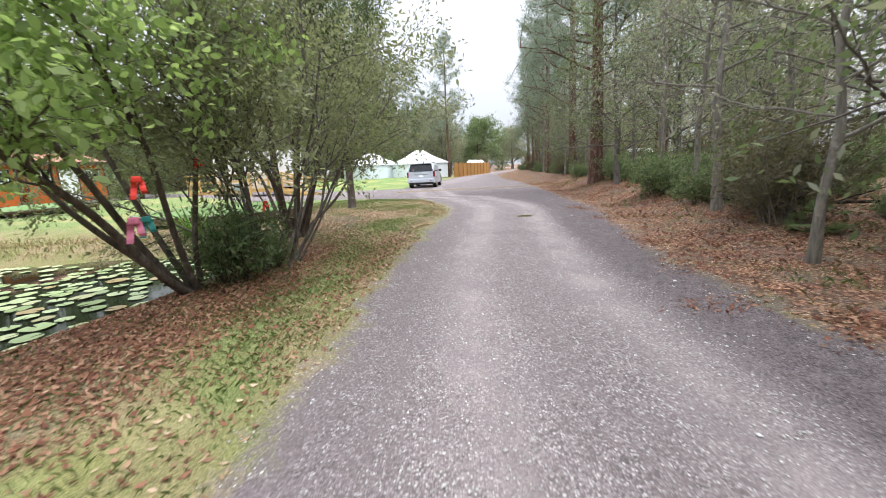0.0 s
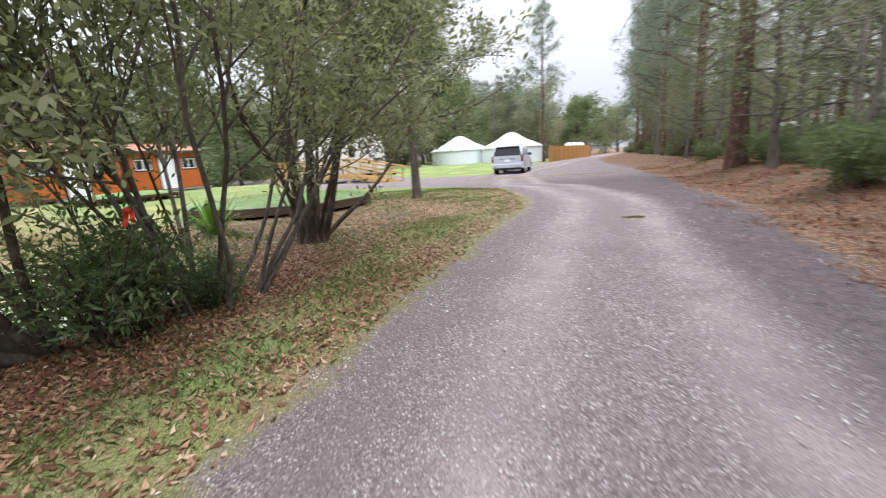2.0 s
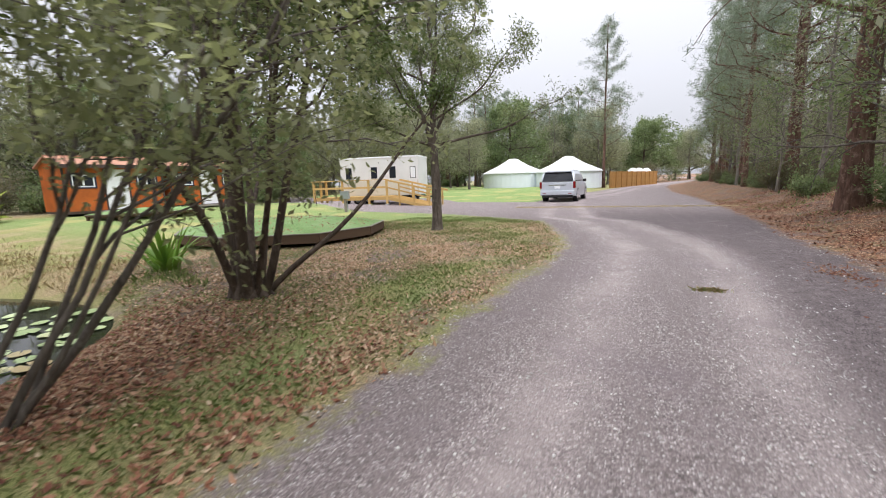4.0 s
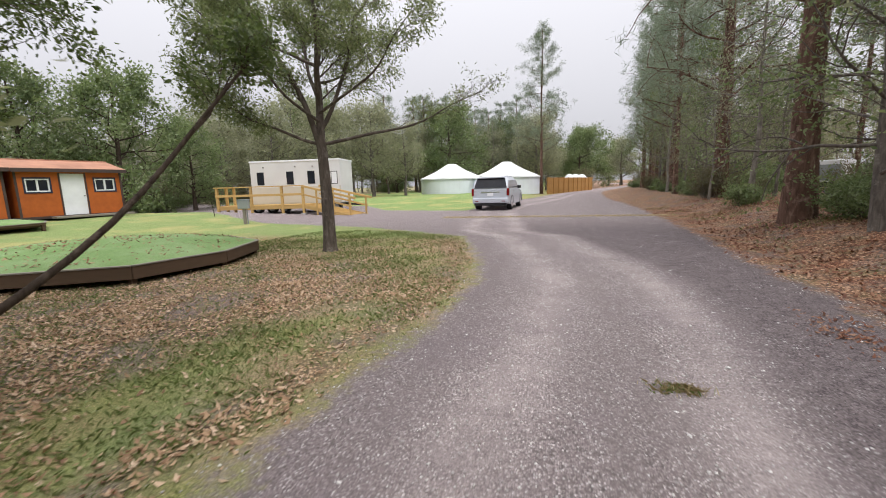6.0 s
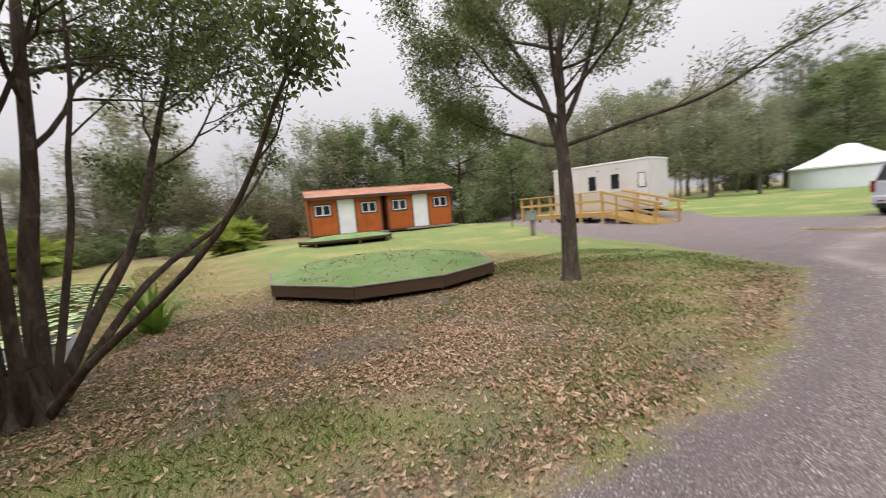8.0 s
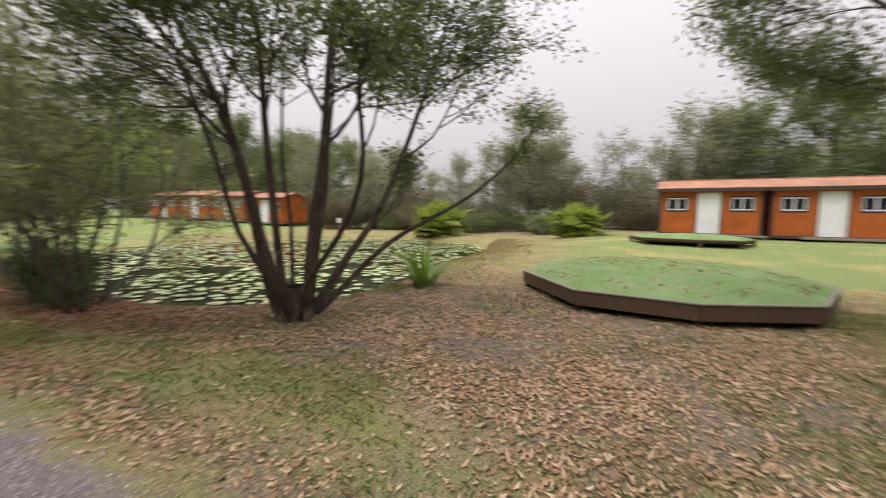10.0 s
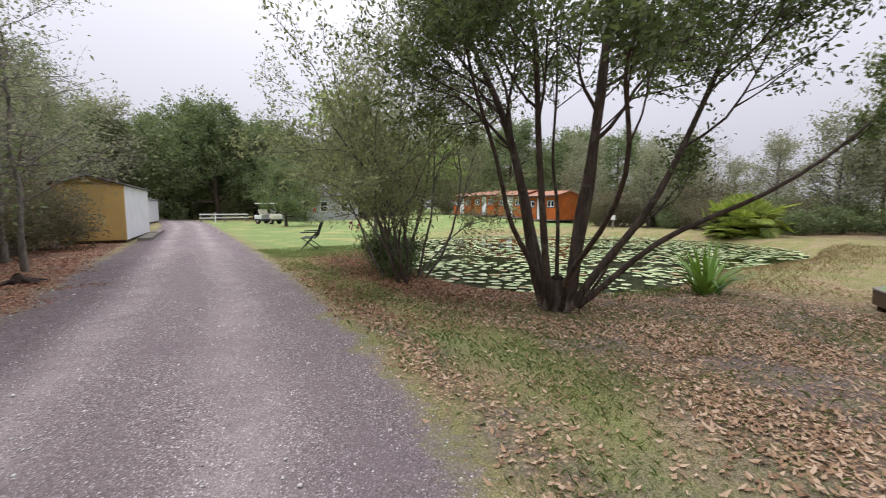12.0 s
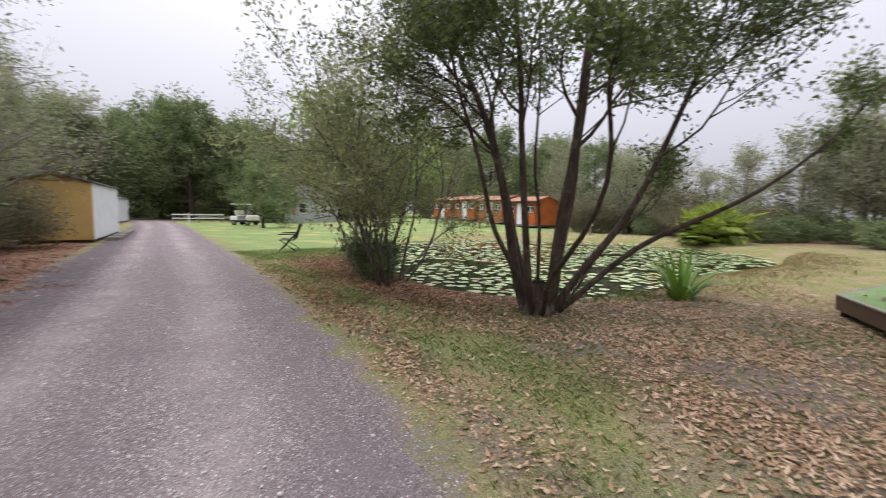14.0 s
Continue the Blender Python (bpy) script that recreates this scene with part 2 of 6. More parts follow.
def litter_amount(x, y):
    """Where fallen leaves lie, 0 to 1."""
    bank = sstep(5.0, 0.5, np.hypot((x + 3.4) / 1.0, (y - 5.6) / 1.75))
    bare = sstep(6.0, 2.0, np.hypot(x + 4.2, (y - 12.0) / 1.1))
    edge = np.exp(-((road_inside(x, y) + 0.35) / 0.4) ** 2) * sstep(26, 18, y) * sstep(6, 9, y) * 0.8
    woods = sstep(2.7, 3.5, x - np.interp(y, [-30, 10, 50], [-0.6, 0.2, 3.0])) * 1.0
    lawn_off = 1 - sstep(0.6, -1.6, y) * sstep(-1.0, -2.0, x) * 0.85
    far = sstep(-26, -30, x) * 0.7
    strip = np.exp(-((road_inside(x, y) + np.interp(y, [4, 8], [0.6, 1.25])) / 0.6) ** 2) * sstep(13.5, 11, y) * sstep(2, 0, x)
    bank, bare = bank * (1 - 0.8 * strip), bare * (1 - 0.8 * strip)
    return np.clip(np.maximum.reduce([bank, bare * 0.95, edge, woods, far]) * lawn_off, 0, 1)

# ---- materials ----
def ground_material(name):
    """Gravel, grass and fallen leaves, mixed by where each lies."""
    m = Mat(name, 0.95, 0, 0.15)
    fine, mid, big = m.noise(55, 6, 0.7), m.noise(7, 5, 0.65), m.noise(0.7, 5, 0.6)
    stones = m.voronoi(80, "Color")
    cell = m.voronoi(80)
    sep = m.n.new("ShaderNodeSeparateColor")
    m.link(stones, sep.inputs[0])
    gravel = m.ramp(sep.outputs[0], (0.0, (0.07, 0.062, 0.062)), (0.3, (0.20, 0.175, 0.172)), (0.7, (0.32, 0.285, 0.278)), (0.90, (0.42, 0.385, 0.38)), (0.97, (0.72, 0.70, 0.69)))
    gravel = m.mix(m.ramp(cell, (0.35, 0.0), (0.75, 0.75)), gravel, (0.075, 0.066, 0.066))
    gravel = m.mix(m.ramp(m.noise(150, 3, 0.7), (0.45, 0.0), (0.65, 0.5)), gravel, (0.10, 0.09, 0.09))
    gravel = m.mix(m.ramp(mid, (0.4, 0.0), (0.75, 0.35)), gravel, (0.24, 0.205, 0.205))
    along = m.n.new("ShaderNodeMapping")
    along.inputs["Scale"].default_value = (1.0, 0.07, 1.0)
    m.link(m.where(), along.inputs["Vector"])
    streak = m.noise(3.2, 4, 0.6, along.outputs[0])
    gravel = m.mix(m.ramp(streak, (0.40, 0.0), (0.62, 0.5)), gravel, (0.165, 0.146, 0.143))
    wheel = m.attr("track")
    gravel = m.mix(m.math("MULTIPLY", wheel, m.ramp(m.noise(0.8, 5, 0.7), (0.35, 0.15), (0.65, 0.7))), gravel, m.ramp(fine, (0.35, (0.29, 0.255, 0.25)), (0.65, (0.54, 0.49, 0.475))))
    gravel = m.mix(m.ramp(big, (0.5, 0.0), (0.66, 0.45)), gravel, (0.16, 0.138, 0.146))
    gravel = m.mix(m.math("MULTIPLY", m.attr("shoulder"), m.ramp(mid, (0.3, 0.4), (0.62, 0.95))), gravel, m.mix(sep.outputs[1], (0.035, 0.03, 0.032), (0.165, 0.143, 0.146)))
    weave = m.noise(70, 8, 0.8)
    grass = m.ramp(weave, (0.36, (0.045, 0.055, 0.025)), (0.5, (0.16, 0.185, 0.065)), (0.62, (0.36, 0.34, 0.18)))
    grass = m.mix(m.ramp(m.noise(1.3, 4), (0.42, 0.0), (0.62, 0.75)), grass, m.ramp(fine, (0.38, (0.10, 0.08, 0.055)), (0.64, (0.48, 0.38, 0.25))))
    lawn = m.ramp(m.noise(30, 7, 0.78), (0.34, (0.075, 0.125, 0.045)), (0.52, (0.17, 0.255, 0.095)), (0.7, (0.31, 0.37, 0.18)))
    lawn = m.mix(m.ramp(m.noise(0.45, 5), (0.5, 0.0), (0.66, 0.6)), lawn, m.ramp(fine, (0.3, (0.28, 0.24, 0.10)), (0.7, (0.48, 0.40, 0.20))))
    grass = m.mix(m.attr("lawn"), grass, lawn)
    leaf = m.voronoi(34, "Color")
    curl = m.voronoi(34)
    sep2 = m.n.new("ShaderNodeSeparateColor")
    m.link(leaf, sep2.inputs[0])
    litter = m.ramp(sep2.outputs[1], (0.0, (0.085, 0.068, 0.05)), (0.45, (0.215, 0.15, 0.10)), (0.75, (0.40, 0.28, 0.18)), (0.95, (0.60, 0.46, 0.33)))
    rusty = m.ramp(sep2.outputs[1], (0.0, (0.05, 0.026, 0.021)), (0.45, (0.145, 0.066, 0.043)), (0.75, (0.28, 0.14, 0.083)), (0.95, (0.46, 0.29, 0.19)))
    litter = m.mix(m.ramp(curl, (0.3, 0.0), (0.7, 0.8)), litter, (0.05, 0.042, 0.035))
    litter = m.mix(m.ramp(m.noise(1.1, 5), (0.44, 0.0), (0.60, 0.85)), litter, m.ramp(fine, (0.36, (0.05, 0.044, 0.043)), (0.64, (0.24, 0.21, 0.20))))
    litter = m.mix(m.ramp(m.noise(2.1, 5, 0.7), (0.5, 0.0), (0.64, 0.7)), litter, m.ramp(fine, (0.36, (0.05, 0.06, 0.03)), (0.64, (0.25, 0.245, 0.125))))
    litter = m.mix(m.math("MULTIPLY", m.attr("rust"), m.ramp(m.noise(1.7, 5, 0.7), (0.36, 0.9), (0.58, 0.12))), litter, rusty)
    amount = m.math("ADD", m.math("MULTIPLY", m.attr("litter"), 1.5), m.math("MULTIPLY_ADD", mid, 1.4, -1.05), clamp=True)
    soil = m.mix(amount, grass, litter)
    edge = m.math("ADD", m.math("MULTIPLY", m.attr("gravel"), 2.4), m.math("ADD", m.math("MULTIPLY_ADD", m.noise(14, 6, 0.8), 2.6, -1.3), m.math("MULTIPLY_ADD", m.noise(2.6, 3), 2.4, -1.2)), clamp=True)
    m.color(m.mix(edge, m.mix(1.0, soil, (1.5, 1.4, 1.33), "MULTIPLY"), m.mix(1.0, gravel, (1.50, 1.435, 1.445), "MULTIPLY")))
    hgt = m.math("ADD", m.math("MULTIPLY", cell, 0.8), m.math("MULTIPLY", fine, 0.7))
    m.bump(hgt, 0.9, 0.025)
    return m.m


GROUND = ground_material("gravel_grass_and_leaves")
LEAF_DRY = leaf_material("dry_leaf", (0.24, 0.14, 0.085), (0.5, 0.335, 0.205), (0.74, 0.575, 0.42), 0.75, 0.1)
LEAF_RUST = leaf_material("rust_leaf", (0.11, 0.042, 0.03), (0.29, 0.125, 0.072), (0.55, 0.34, 0.22), 0.75, 0.1)
LEAF_THICKET = leaf_material("withered_thicket_leaf", (0.10, 0.095, 0.06), (0.185, 0.17, 0.105), (0.30, 0.27, 0.175), 0.65, 0.35)
GRASS_BLADE = leaf_material("grass_blade", (0.13, 0.18, 0.07), (0.23, 0.3, 0.12), (0.46, 0.44, 0.27), 0.7, 0.45)
STRAW = leaf_material("straw_grass", (0.28, 0.21, 0.11), (0.48, 0.38, 0.21), (0.62, 0.52, 0.32), 0.7, 0.15)
LEAF_DARK = leaf_material("dark_glossy_leaf", (0.05, 0.075, 0.032), (0.115, 0.155, 0.062), (0.22, 0.265, 0.12), 0.4, 0.45)
LEAF_BUSH = leaf_material("deep_green_leaf", (0.08, 0.12, 0.06), (0.15, 0.21, 0.105), (0.26, 0.33, 0.17), 0.45, 0.5)
LEAF_OLIVE = leaf_material("olive_leaf", (0.15, 0.172, 0.105), (0.265, 0.285, 0.17), (0.41, 0.42, 0.27), 0.55, 0.55)
LEAF_ROADSIDE = leaf_material("dull_green_leaf", (0.11, 0.14, 0.065), (0.2, 0.235, 0.12), (0.34, 0.365, 0.21), 0.5, 0.45)
LEAF_GREEN = leaf_material("mid_green_leaf", (0.1, 0.145, 0.068), (0.205, 0.265, 0.13), (0.335, 0.39, 0.215), 0.5, 0.4)
LEAF_BRIGHT = leaf_material("fresh_green_leaf", (0.2, 0.28, 0.115), (0.36, 0.47, 0.2), (0.54, 0.62, 0.34), 0.45, 0.65)
# leaf green paled towards grey: the wood's haze is put into this colour
LEAF_HAZED = leaf_material("hazed_grey_green_leaf", (0.20, 0.212, 0.16), (0.32, 0.33, 0.245), (0.47, 0.475, 0.36), 0.55, 0.5)
# needles coloured paler and bluer to stand for distant haze
NEEDLE_HAZED = leaf_material("hazed_pine_needle", (0.14, 0.185, 0.15), (0.25, 0.305, 0.245), (0.38, 0.43, 0.35), 0.55, 0.35)
PALM = leaf_material("palm_leaf", (0.15, 0.22, 0.04), (0.33, 0.42, 0.09), (0.58, 0.58, 0.2), 0.45, 0.3)
STRAP = leaf_material("strap_leaf", (0.0792, 0.172, 0.0264), (0.172, 0.304, 0.0528), (0.37, 0.475, 0.132), 0.4, 0.25)
BARK_DARK = bark_material("dark_smooth_bark", (0.085, 0.064, 0.051), (0.155, 0.122, 0.10), 12, 0.02)
BARK_GREY = bark_material("grey_bark", (0.15, 0.13, 0.115), (0.25, 0.23, 0.205), 14, 0.015)
BARK_TREE = bark_material("brown_grey_bark", (0.11, 0.09, 0.075), (0.19, 0.165, 0.14), 13, 0.02)
BARK_PINE = bark_material("pine_plate_bark", (0.15, 0.088, 0.066), (0.31, 0.215, 0.165), 9, 0.09)
BARK_PALE = bark_material("pale_twig_bark", (0.22, 0.20, 0.17), (0.33, 0.30, 0.27), 16, 0.008)


def stone_material():
    m = Mat("loose_stone", 0.85, 0, 0.3)
    m.color(m.ramp(m.island(), (0.0, (0.36, 0.33, 0.325)), (0.45, (0.50, 0.475, 0.46)), (0.75, (0.68, 0.66, 0.64)), (1.0, (0.86, 0.85, 0.83))))
    return m.m


STONE = stone_material()


def water_material():
    m = Mat("dark_pond_water", 0.04, 0, 0.5)
    m.b.inputs["IOR"].default_value = 1.33
    m.color(m.mix(m.noise(0.6, 3), (0.010, 0.013, 0.009), (0.022, 0.026, 0.014)))
    m.bump(m.noise(3.0, 3), 0.05, 0.02)
    return m.m


def pad_material():
    m = Mat("lily_pad", 0.32, 0, 0.5)
    pick = m.math("FRACT", m.math("ADD", m.island(), m.each()))
    col = m.ramp(pick, (0.0, (0.25, 0.34, 0.12)), (0.5, (0.43, 0.54, 0.235)), (0.88, (0.58, 0.66, 0.36)), (0.97, (0.42, 0.28, 0.11)))
    col = m.mix(m.math("MULTIPLY", m.noise(14, 4), 0.4), col, (0.22, 0.30, 0.11))
    m.color(col).bump(m.noise(30, 3), 0.2, 0.004)
    return m.m


WATER_MAT, PAD = water_material(), pad_material()
ORANGE = worn("orange_painted_boards", (0.50, 0.125, 0.022), 0.65, 0.2, 5)
TRIM_DARK = worn("dark_brown_trim", (0.075, 0.05, 0.045), 0.6, 0.15)
WHITE = worn("white_paint", (0.85, 0.87, 0.90), 0.5, 0.06)
ROOF_RED = worn("terracotta_roofing", (0.46, 0.235, 0.155), 0.8, 0.2, 4, fine=90)
NAVY = worn("navy_window_trim", (0.03, 0.032, 0.06), 0.5, 0.1)


def glass_material(name, tint):
    m = Mat(name, 0.05, 0, 0.6)
    m.color(m.mix(m.noise(2.0, 2), tint, tuple(v * 2.2 for v in tint)))
    return m.m


GLASS = glass_material("dark_window_glass", (0.012, 0.014, 0.02))
PINE_WOOD = plank_material("new_pine_lumber", (0.66, 0.44, 0.17), (1, 1, 1))
FENCE_WOOD = plank_material("cedar_fence_boards", (0.56, 0.30, 0.10), (1, 1, 0.15))
DECK_SIDE = plank_material("weathered_brown_board", (0.13, 0.085, 0.055), (0.15, 0.15, 1))
DECK_CAP = plank_material("grey_weathered_board", (0.30, 0.27, 0.23), (0.15, 0.15, 1))


def turf_material():
    m = Mat("artificial_turf", 0.95, 0, 0.1)
    col = m.ramp(m.noise(120, 4, 0.8), (0.34, (0.075, 0.15, 0.05)), (0.66, (0.26, 0.38, 0.15)))
    col = m.mix(m.ramp(m.noise(1.2, 5), (0.42, 0.0), (0.7, 0.55)), col, (0.29, 0.37, 0.21))
    m.color(col).bump(m.noise(160, 3), 0.5, 0.01)
    return m.m


TURF = turf_material()
TRAILER_SKIN = worn("white_trailer_skin", (0.72, 0.72, 0.72), 0.4, 0.07, 2)
TRAILER_LOW = worn("beige_lower_skin", (0.60, 0.56, 0.48), 0.45, 0.07, 2)
RUBBER = worn("black_rubber", (0.018, 0.018, 0.019), 0.85, 0.1)
BLACK = worn("black_plastic", (0.02, 0.02, 0.022), 0.5, 0.1)
CONCRETE = worn("concrete", (0.42, 0.41, 0.39), 0.9, 0.15)
CAR_PAINT = worn("silver_car_paint", (0.60, 0.64, 0.71), 0.25, 0.05, 2, metal=0.15, spec=0.5, bump=0.0)
CHROME = worn("chrome", (0.7, 0.7, 0.72), 0.15, 0.05, 2, metal=1.0, bump=0.0)
RED_LAMP = worn("red_tail_lamp", (0.22, 0.01, 0.012), 0.2, 0.1, bump=0.0)
CANVAS = worn("white_yurt_canvas", (0.84, 0.86, 0.89), 0.8, 0.05, 1.5)
CANVAS_WALL = worn("pale_yurt_wall_canvas", (0.80, 0.85, 0.93), 0.8, 0.06, 1.5)
METAL = worn("grey_painted_metal", (0.33, 0.36, 0.37), 0.45, 0.1, metal=0.3)
YELLOW_WALL = worn("mustard_yellow_boards", (0.56, 0.38, 0.13), 0.75, 0.2, 2.5)
SIDING = worn("pale_grey_siding", (0.50, 0.52, 0.53), 0.7, 0.1, 2)
SHINGLE = worn("grey_shingles", (0.16, 0.15, 0.145), 0.9, 0.2)
CREAM = worn("cream_cart_body", (0.78, 0.75, 0.66), 0.35, 0.05)
RED_CLOTH = worn("red_cloth", (0.60, 0.035, 0.02), 0.7, 0.15)
TEAL_CLOTH = worn("teal_cloth", (0.03, 0.22, 0.2), 0.7, 0.15)
PINK_CLOTH = worn("pink_cloth", (0.55, 0.16, 0.25), 0.7, 0.15)
DEAD_WOOD = bark_material("dead_wood", (0.055, 0.04, 0.033), (0.12, 0.095, 0.08), 9, 0.02)


# ---- the ground, the road, the pond ----
def spaced(lo, hi, fine_lo, fine_hi, fine, mid, reach=2600.0):
    a = list(np.arange(fine_lo, fine_hi, fine))
    v, up = fine_hi, []
    while v < hi:
        up.append(v)
        v += mid
    step = mid
    while v < reach:
        up.append(v)
        step *= 1.6
        v += step
    w, down = fine_lo - mid, []
    while w > lo:
        down.append(w)
        w -= mid
    step = mid
    while w > -reach:
        down.append(w)
        step *= 1.6
        w -= step
    return np.array(down[::-1] + a + up)


def floats(me, name, values):
    a = me.attributes.new(name, "FLOAT", "POINT")
    a.data.foreach_set("value", np.asarray(values, np.float32))


def dress(me, x, y):
    """Where gravel, wheel tracks, lawn and leaves lie on a ground mesh."""
    inside = road_inside(x, y)
    floats(me, "gravel", np.clip(inside * 1.6, -1, 1))
    mid = np.interp(y, ROAD_Y, ROAD_LEFT) + np.minimum(np.interp(y, ROAD_Y, ROAD_RIGHT) - np.interp(y, ROAD_Y, ROAD_LEFT), 4.2) / 2
    off = np.abs(x - mid - 0.1 * wave(x, y, 0.5))
    floats(me, "track", np.exp(-((off - 0.74) / 0.30) ** 2) * (0.75 + 0.25 * wave(x, y, 1.1, 2)) * sstep(0, 0.5, inside))
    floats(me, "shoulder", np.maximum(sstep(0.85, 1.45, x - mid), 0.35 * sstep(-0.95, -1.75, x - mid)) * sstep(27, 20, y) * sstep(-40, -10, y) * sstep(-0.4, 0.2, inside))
    green = np.maximum.reduce([
        sstep(0.4, -1.8, y) * sstep(-1.0, -2.2, x) * sstep(-44, -34, y) * np.maximum(sstep(-17, -12, x), sstep(-9, -12, y)),
        0.85 * sstep(-7, -11, x) * sstep(11, 14, y) * sstep(-27, -23, x),
        sstep(28, 33, y) * sstep(2, -4, x),
        sstep(-24, -27, x) * sstep(-9, -12, y),
        0.75 * np.exp(-((inside + 0.75) / 0.5) ** 2) * sstep(13, 10, y) * sstep(1.5, 0, x) * sstep(-0.5, 0.4, wave(x, y, 1.4, 2)),
        0.8 * sstep(18.5, 20.5, y) * sstep(-1, -3, x)])
    floats(me, "lawn", np.clip(green, 0, 1))
    floats(me, "litter", litter_amount(x, y))
    floats(me, "rust", np.maximum(sstep(2.6, 3.6, x), sstep(8, 5.5, y) * sstep(-0.6, -1.2, x)))


def build_ground():
    xs = spaced(-62, 42, -11, 7, 0.2, 0.7)
    ys = spaced(-75, 125, -3, 20, 0.2, 0.7)
    X, Y = np.meshgrid(xs, ys, indexing="ij")
    x, y = X.ravel(), Y.ravel()
    z = height(x, y) - 0.05 * sstep(0.0, 0.3, road_inside(x, y) - 0.1)
    n = len(ys)
    i = (np.arange(len(xs) - 1)[:, None] * n + np.arange(n - 1)).ravel()
    me = array_mesh("ground", np.stack([x, y, z], 1), np.stack([i, i + n, i + n + 1, i + 1], 1), GROUND, True)
    dress(me, x, y)
    tagged(new("ground", me), "grassy leaf-strewn earth sloping down to a pond", "ground", kind="structure")


def build_road():
    step = 0.2
    xs, ys = np.arange(-46, 34, step), np.arange(-118, 138, step)
    X, Y = np.meshgrid(xs, ys, indexing="ij")
    inside = road_inside(X, Y)
    keep = inside > -0.65
    quad = keep[:-1, :-1] & keep[1:, :-1] & keep[1:, 1:] & keep[:-1, 1:]
    index = np.full(X.shape, -1)
    used = np.zeros(X.shape, bool)
    for a, b in ((slice(None, -1), slice(None, -1)), (slice(1, None), slice(None, -1)), (slice(1, None), slice(1, None)), (slice(None, -1), slice(1, None))):
        used[a, b] |= quad
    index[used] = np.arange(used.sum())
    x, y, k = X[used], Y[used], inside[used]
    mid = np.interp(y, ROAD_Y, ROAD_LEFT) + np.minimum(np.interp(y, ROAD_Y, ROAD_RIGHT) - np.interp(y, ROAD_Y, ROAD_LEFT), 4.2) / 2
    rut = -0.018 * np.exp(-((np.abs(x - mid) - 0.78) / 0.3) ** 2)
    z = height(x, y) + 0.004 + (0.012 + rut + 0.006 * wave(x, y, 3.3)) * sstep(-0.3, 0.5, k)
    i, j = np.nonzero(quad)
    faces = np.stack([index[i, j], index[i + 1, j], index[i + 1, j + 1], index[i, j + 1]], 1)
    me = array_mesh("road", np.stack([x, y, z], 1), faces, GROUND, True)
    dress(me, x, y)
    tagged(new("road", me), "grey gravel lane with pale wheel tracks", "road", kind="structure")


def build_pond():
    bm = bmesh.new()
    c = (-14.0, 0.5)
    bm.faces.new([bm.verts.new((c[0] + (x - c[0]) * 1.06, c[1] + (y - c[1]) * 1.06, WATER)) for x, y in POND])
    bmesh.ops.triangulate(bm, faces=bm.faces[:])
    me = bpy.data.meshes.new("water")
    bm.to_mesh(me)
    bm.free()
    me.materials.append(WATER_MAT)
    return tagged(new("water", me), "dark still pond water crowded with lily pads", "water", kind="structure")


def pad_shape(r, notch, seed):
    """A lily pad: a notched disc with an uneven, slightly raised rim."""
    g = np.random.default_rng(seed)
    n = 11
    a = np.linspace(notch, 2 * np.pi - notch, n) + g.uniform(0, 6)
    rr = r * g.uniform(0.9, 1.06, n)
    rim = np.stack([rr * np.cos(a), rr * np.sin(a), 0.006 + g.uniform(0, 0.02, n)], 1)
    return np.vstack([[0, 0, 0.006], rim]), np.array([(0, i, i + 1) for i in range(1, n)])


def build_pads(water):
    g = np.random.default_rng(3)
    x, y = g.uniform(-25, -3.5, 9000), g.uniform(-9, 9, 9000)
    clear = outline_distance(x, y, POND)
    patch = wave(x, y, 0.75, 4.0) + 0.5 * wave(x, y, 2.0, 1.0)
    ok = (clear < -0.12) & (patch > -0.56 + 0.25 * g.uniform(0, 1, 9000)) & ~((clear > -0.9) & (y < 7.2) & (x > -4.9) & (g.uniform(0, 1, 9000) < 0.6))
    x, y = x[ok], y[ok]
    r = g.uniform(0.10, 0.19, len(x))
    kept, cells = [], {}
    for k in range(len(x)):
        i, j = int(x[k] // 0.4), int(y[k] // 0.4)
        near = [q for a in (-1, 0, 1) for b in (-1, 0, 1) for q in cells.get((i + a, j + b), ())]
        if all((x[k] - x[q]) ** 2 + (y[k] - y[q]) ** 2 > (0.86 * (r[k] + r[q])) ** 2 for q in near):
            cells.setdefault((i, j), []).append(k)
            kept.append(k)
    shapes = [pad_shape(1.0, 0.16, s) for s in range(6)]
    meshes = [array_mesh("lily_pad", co, f, PAD) for co, f in shapes]
    kept.sort(key=lambda k: math.hypot(x[k] + 4, y[k] - 8.2))
    co, fa, base = [], [], 0
    for q, k in enumerate(kept):
        z = WATER + 0.004 + 0.004 * (q % 3)
        if q < 280:
            ob = new("lily_pad", meshes[q % 6])
            ob.matrix_world = pose(x[k], y[k], z, 0, 0, q * 47) @ Matrix.Diagonal((r[k], r[k], 0.7, 1))
            ob.parent = water
        else:
            v, f = shapes[q % 6]
            co.append(v * (r[k], r[k], 0.7) + (x[k], y[k], z))
            fa.append(f + base)
            base += len(v)
    rest = new("lily_pads", array_mesh("lily_pads", np.vstack(co), np.vstack(fa), PAD))
    rest.parent = water
    tagged(rest, "crowded pale green lily pads floating far out", "", kind="stuff")


build_ground()
build_road()
POND_WATER = build_pond()
build_pads(POND_WATER)


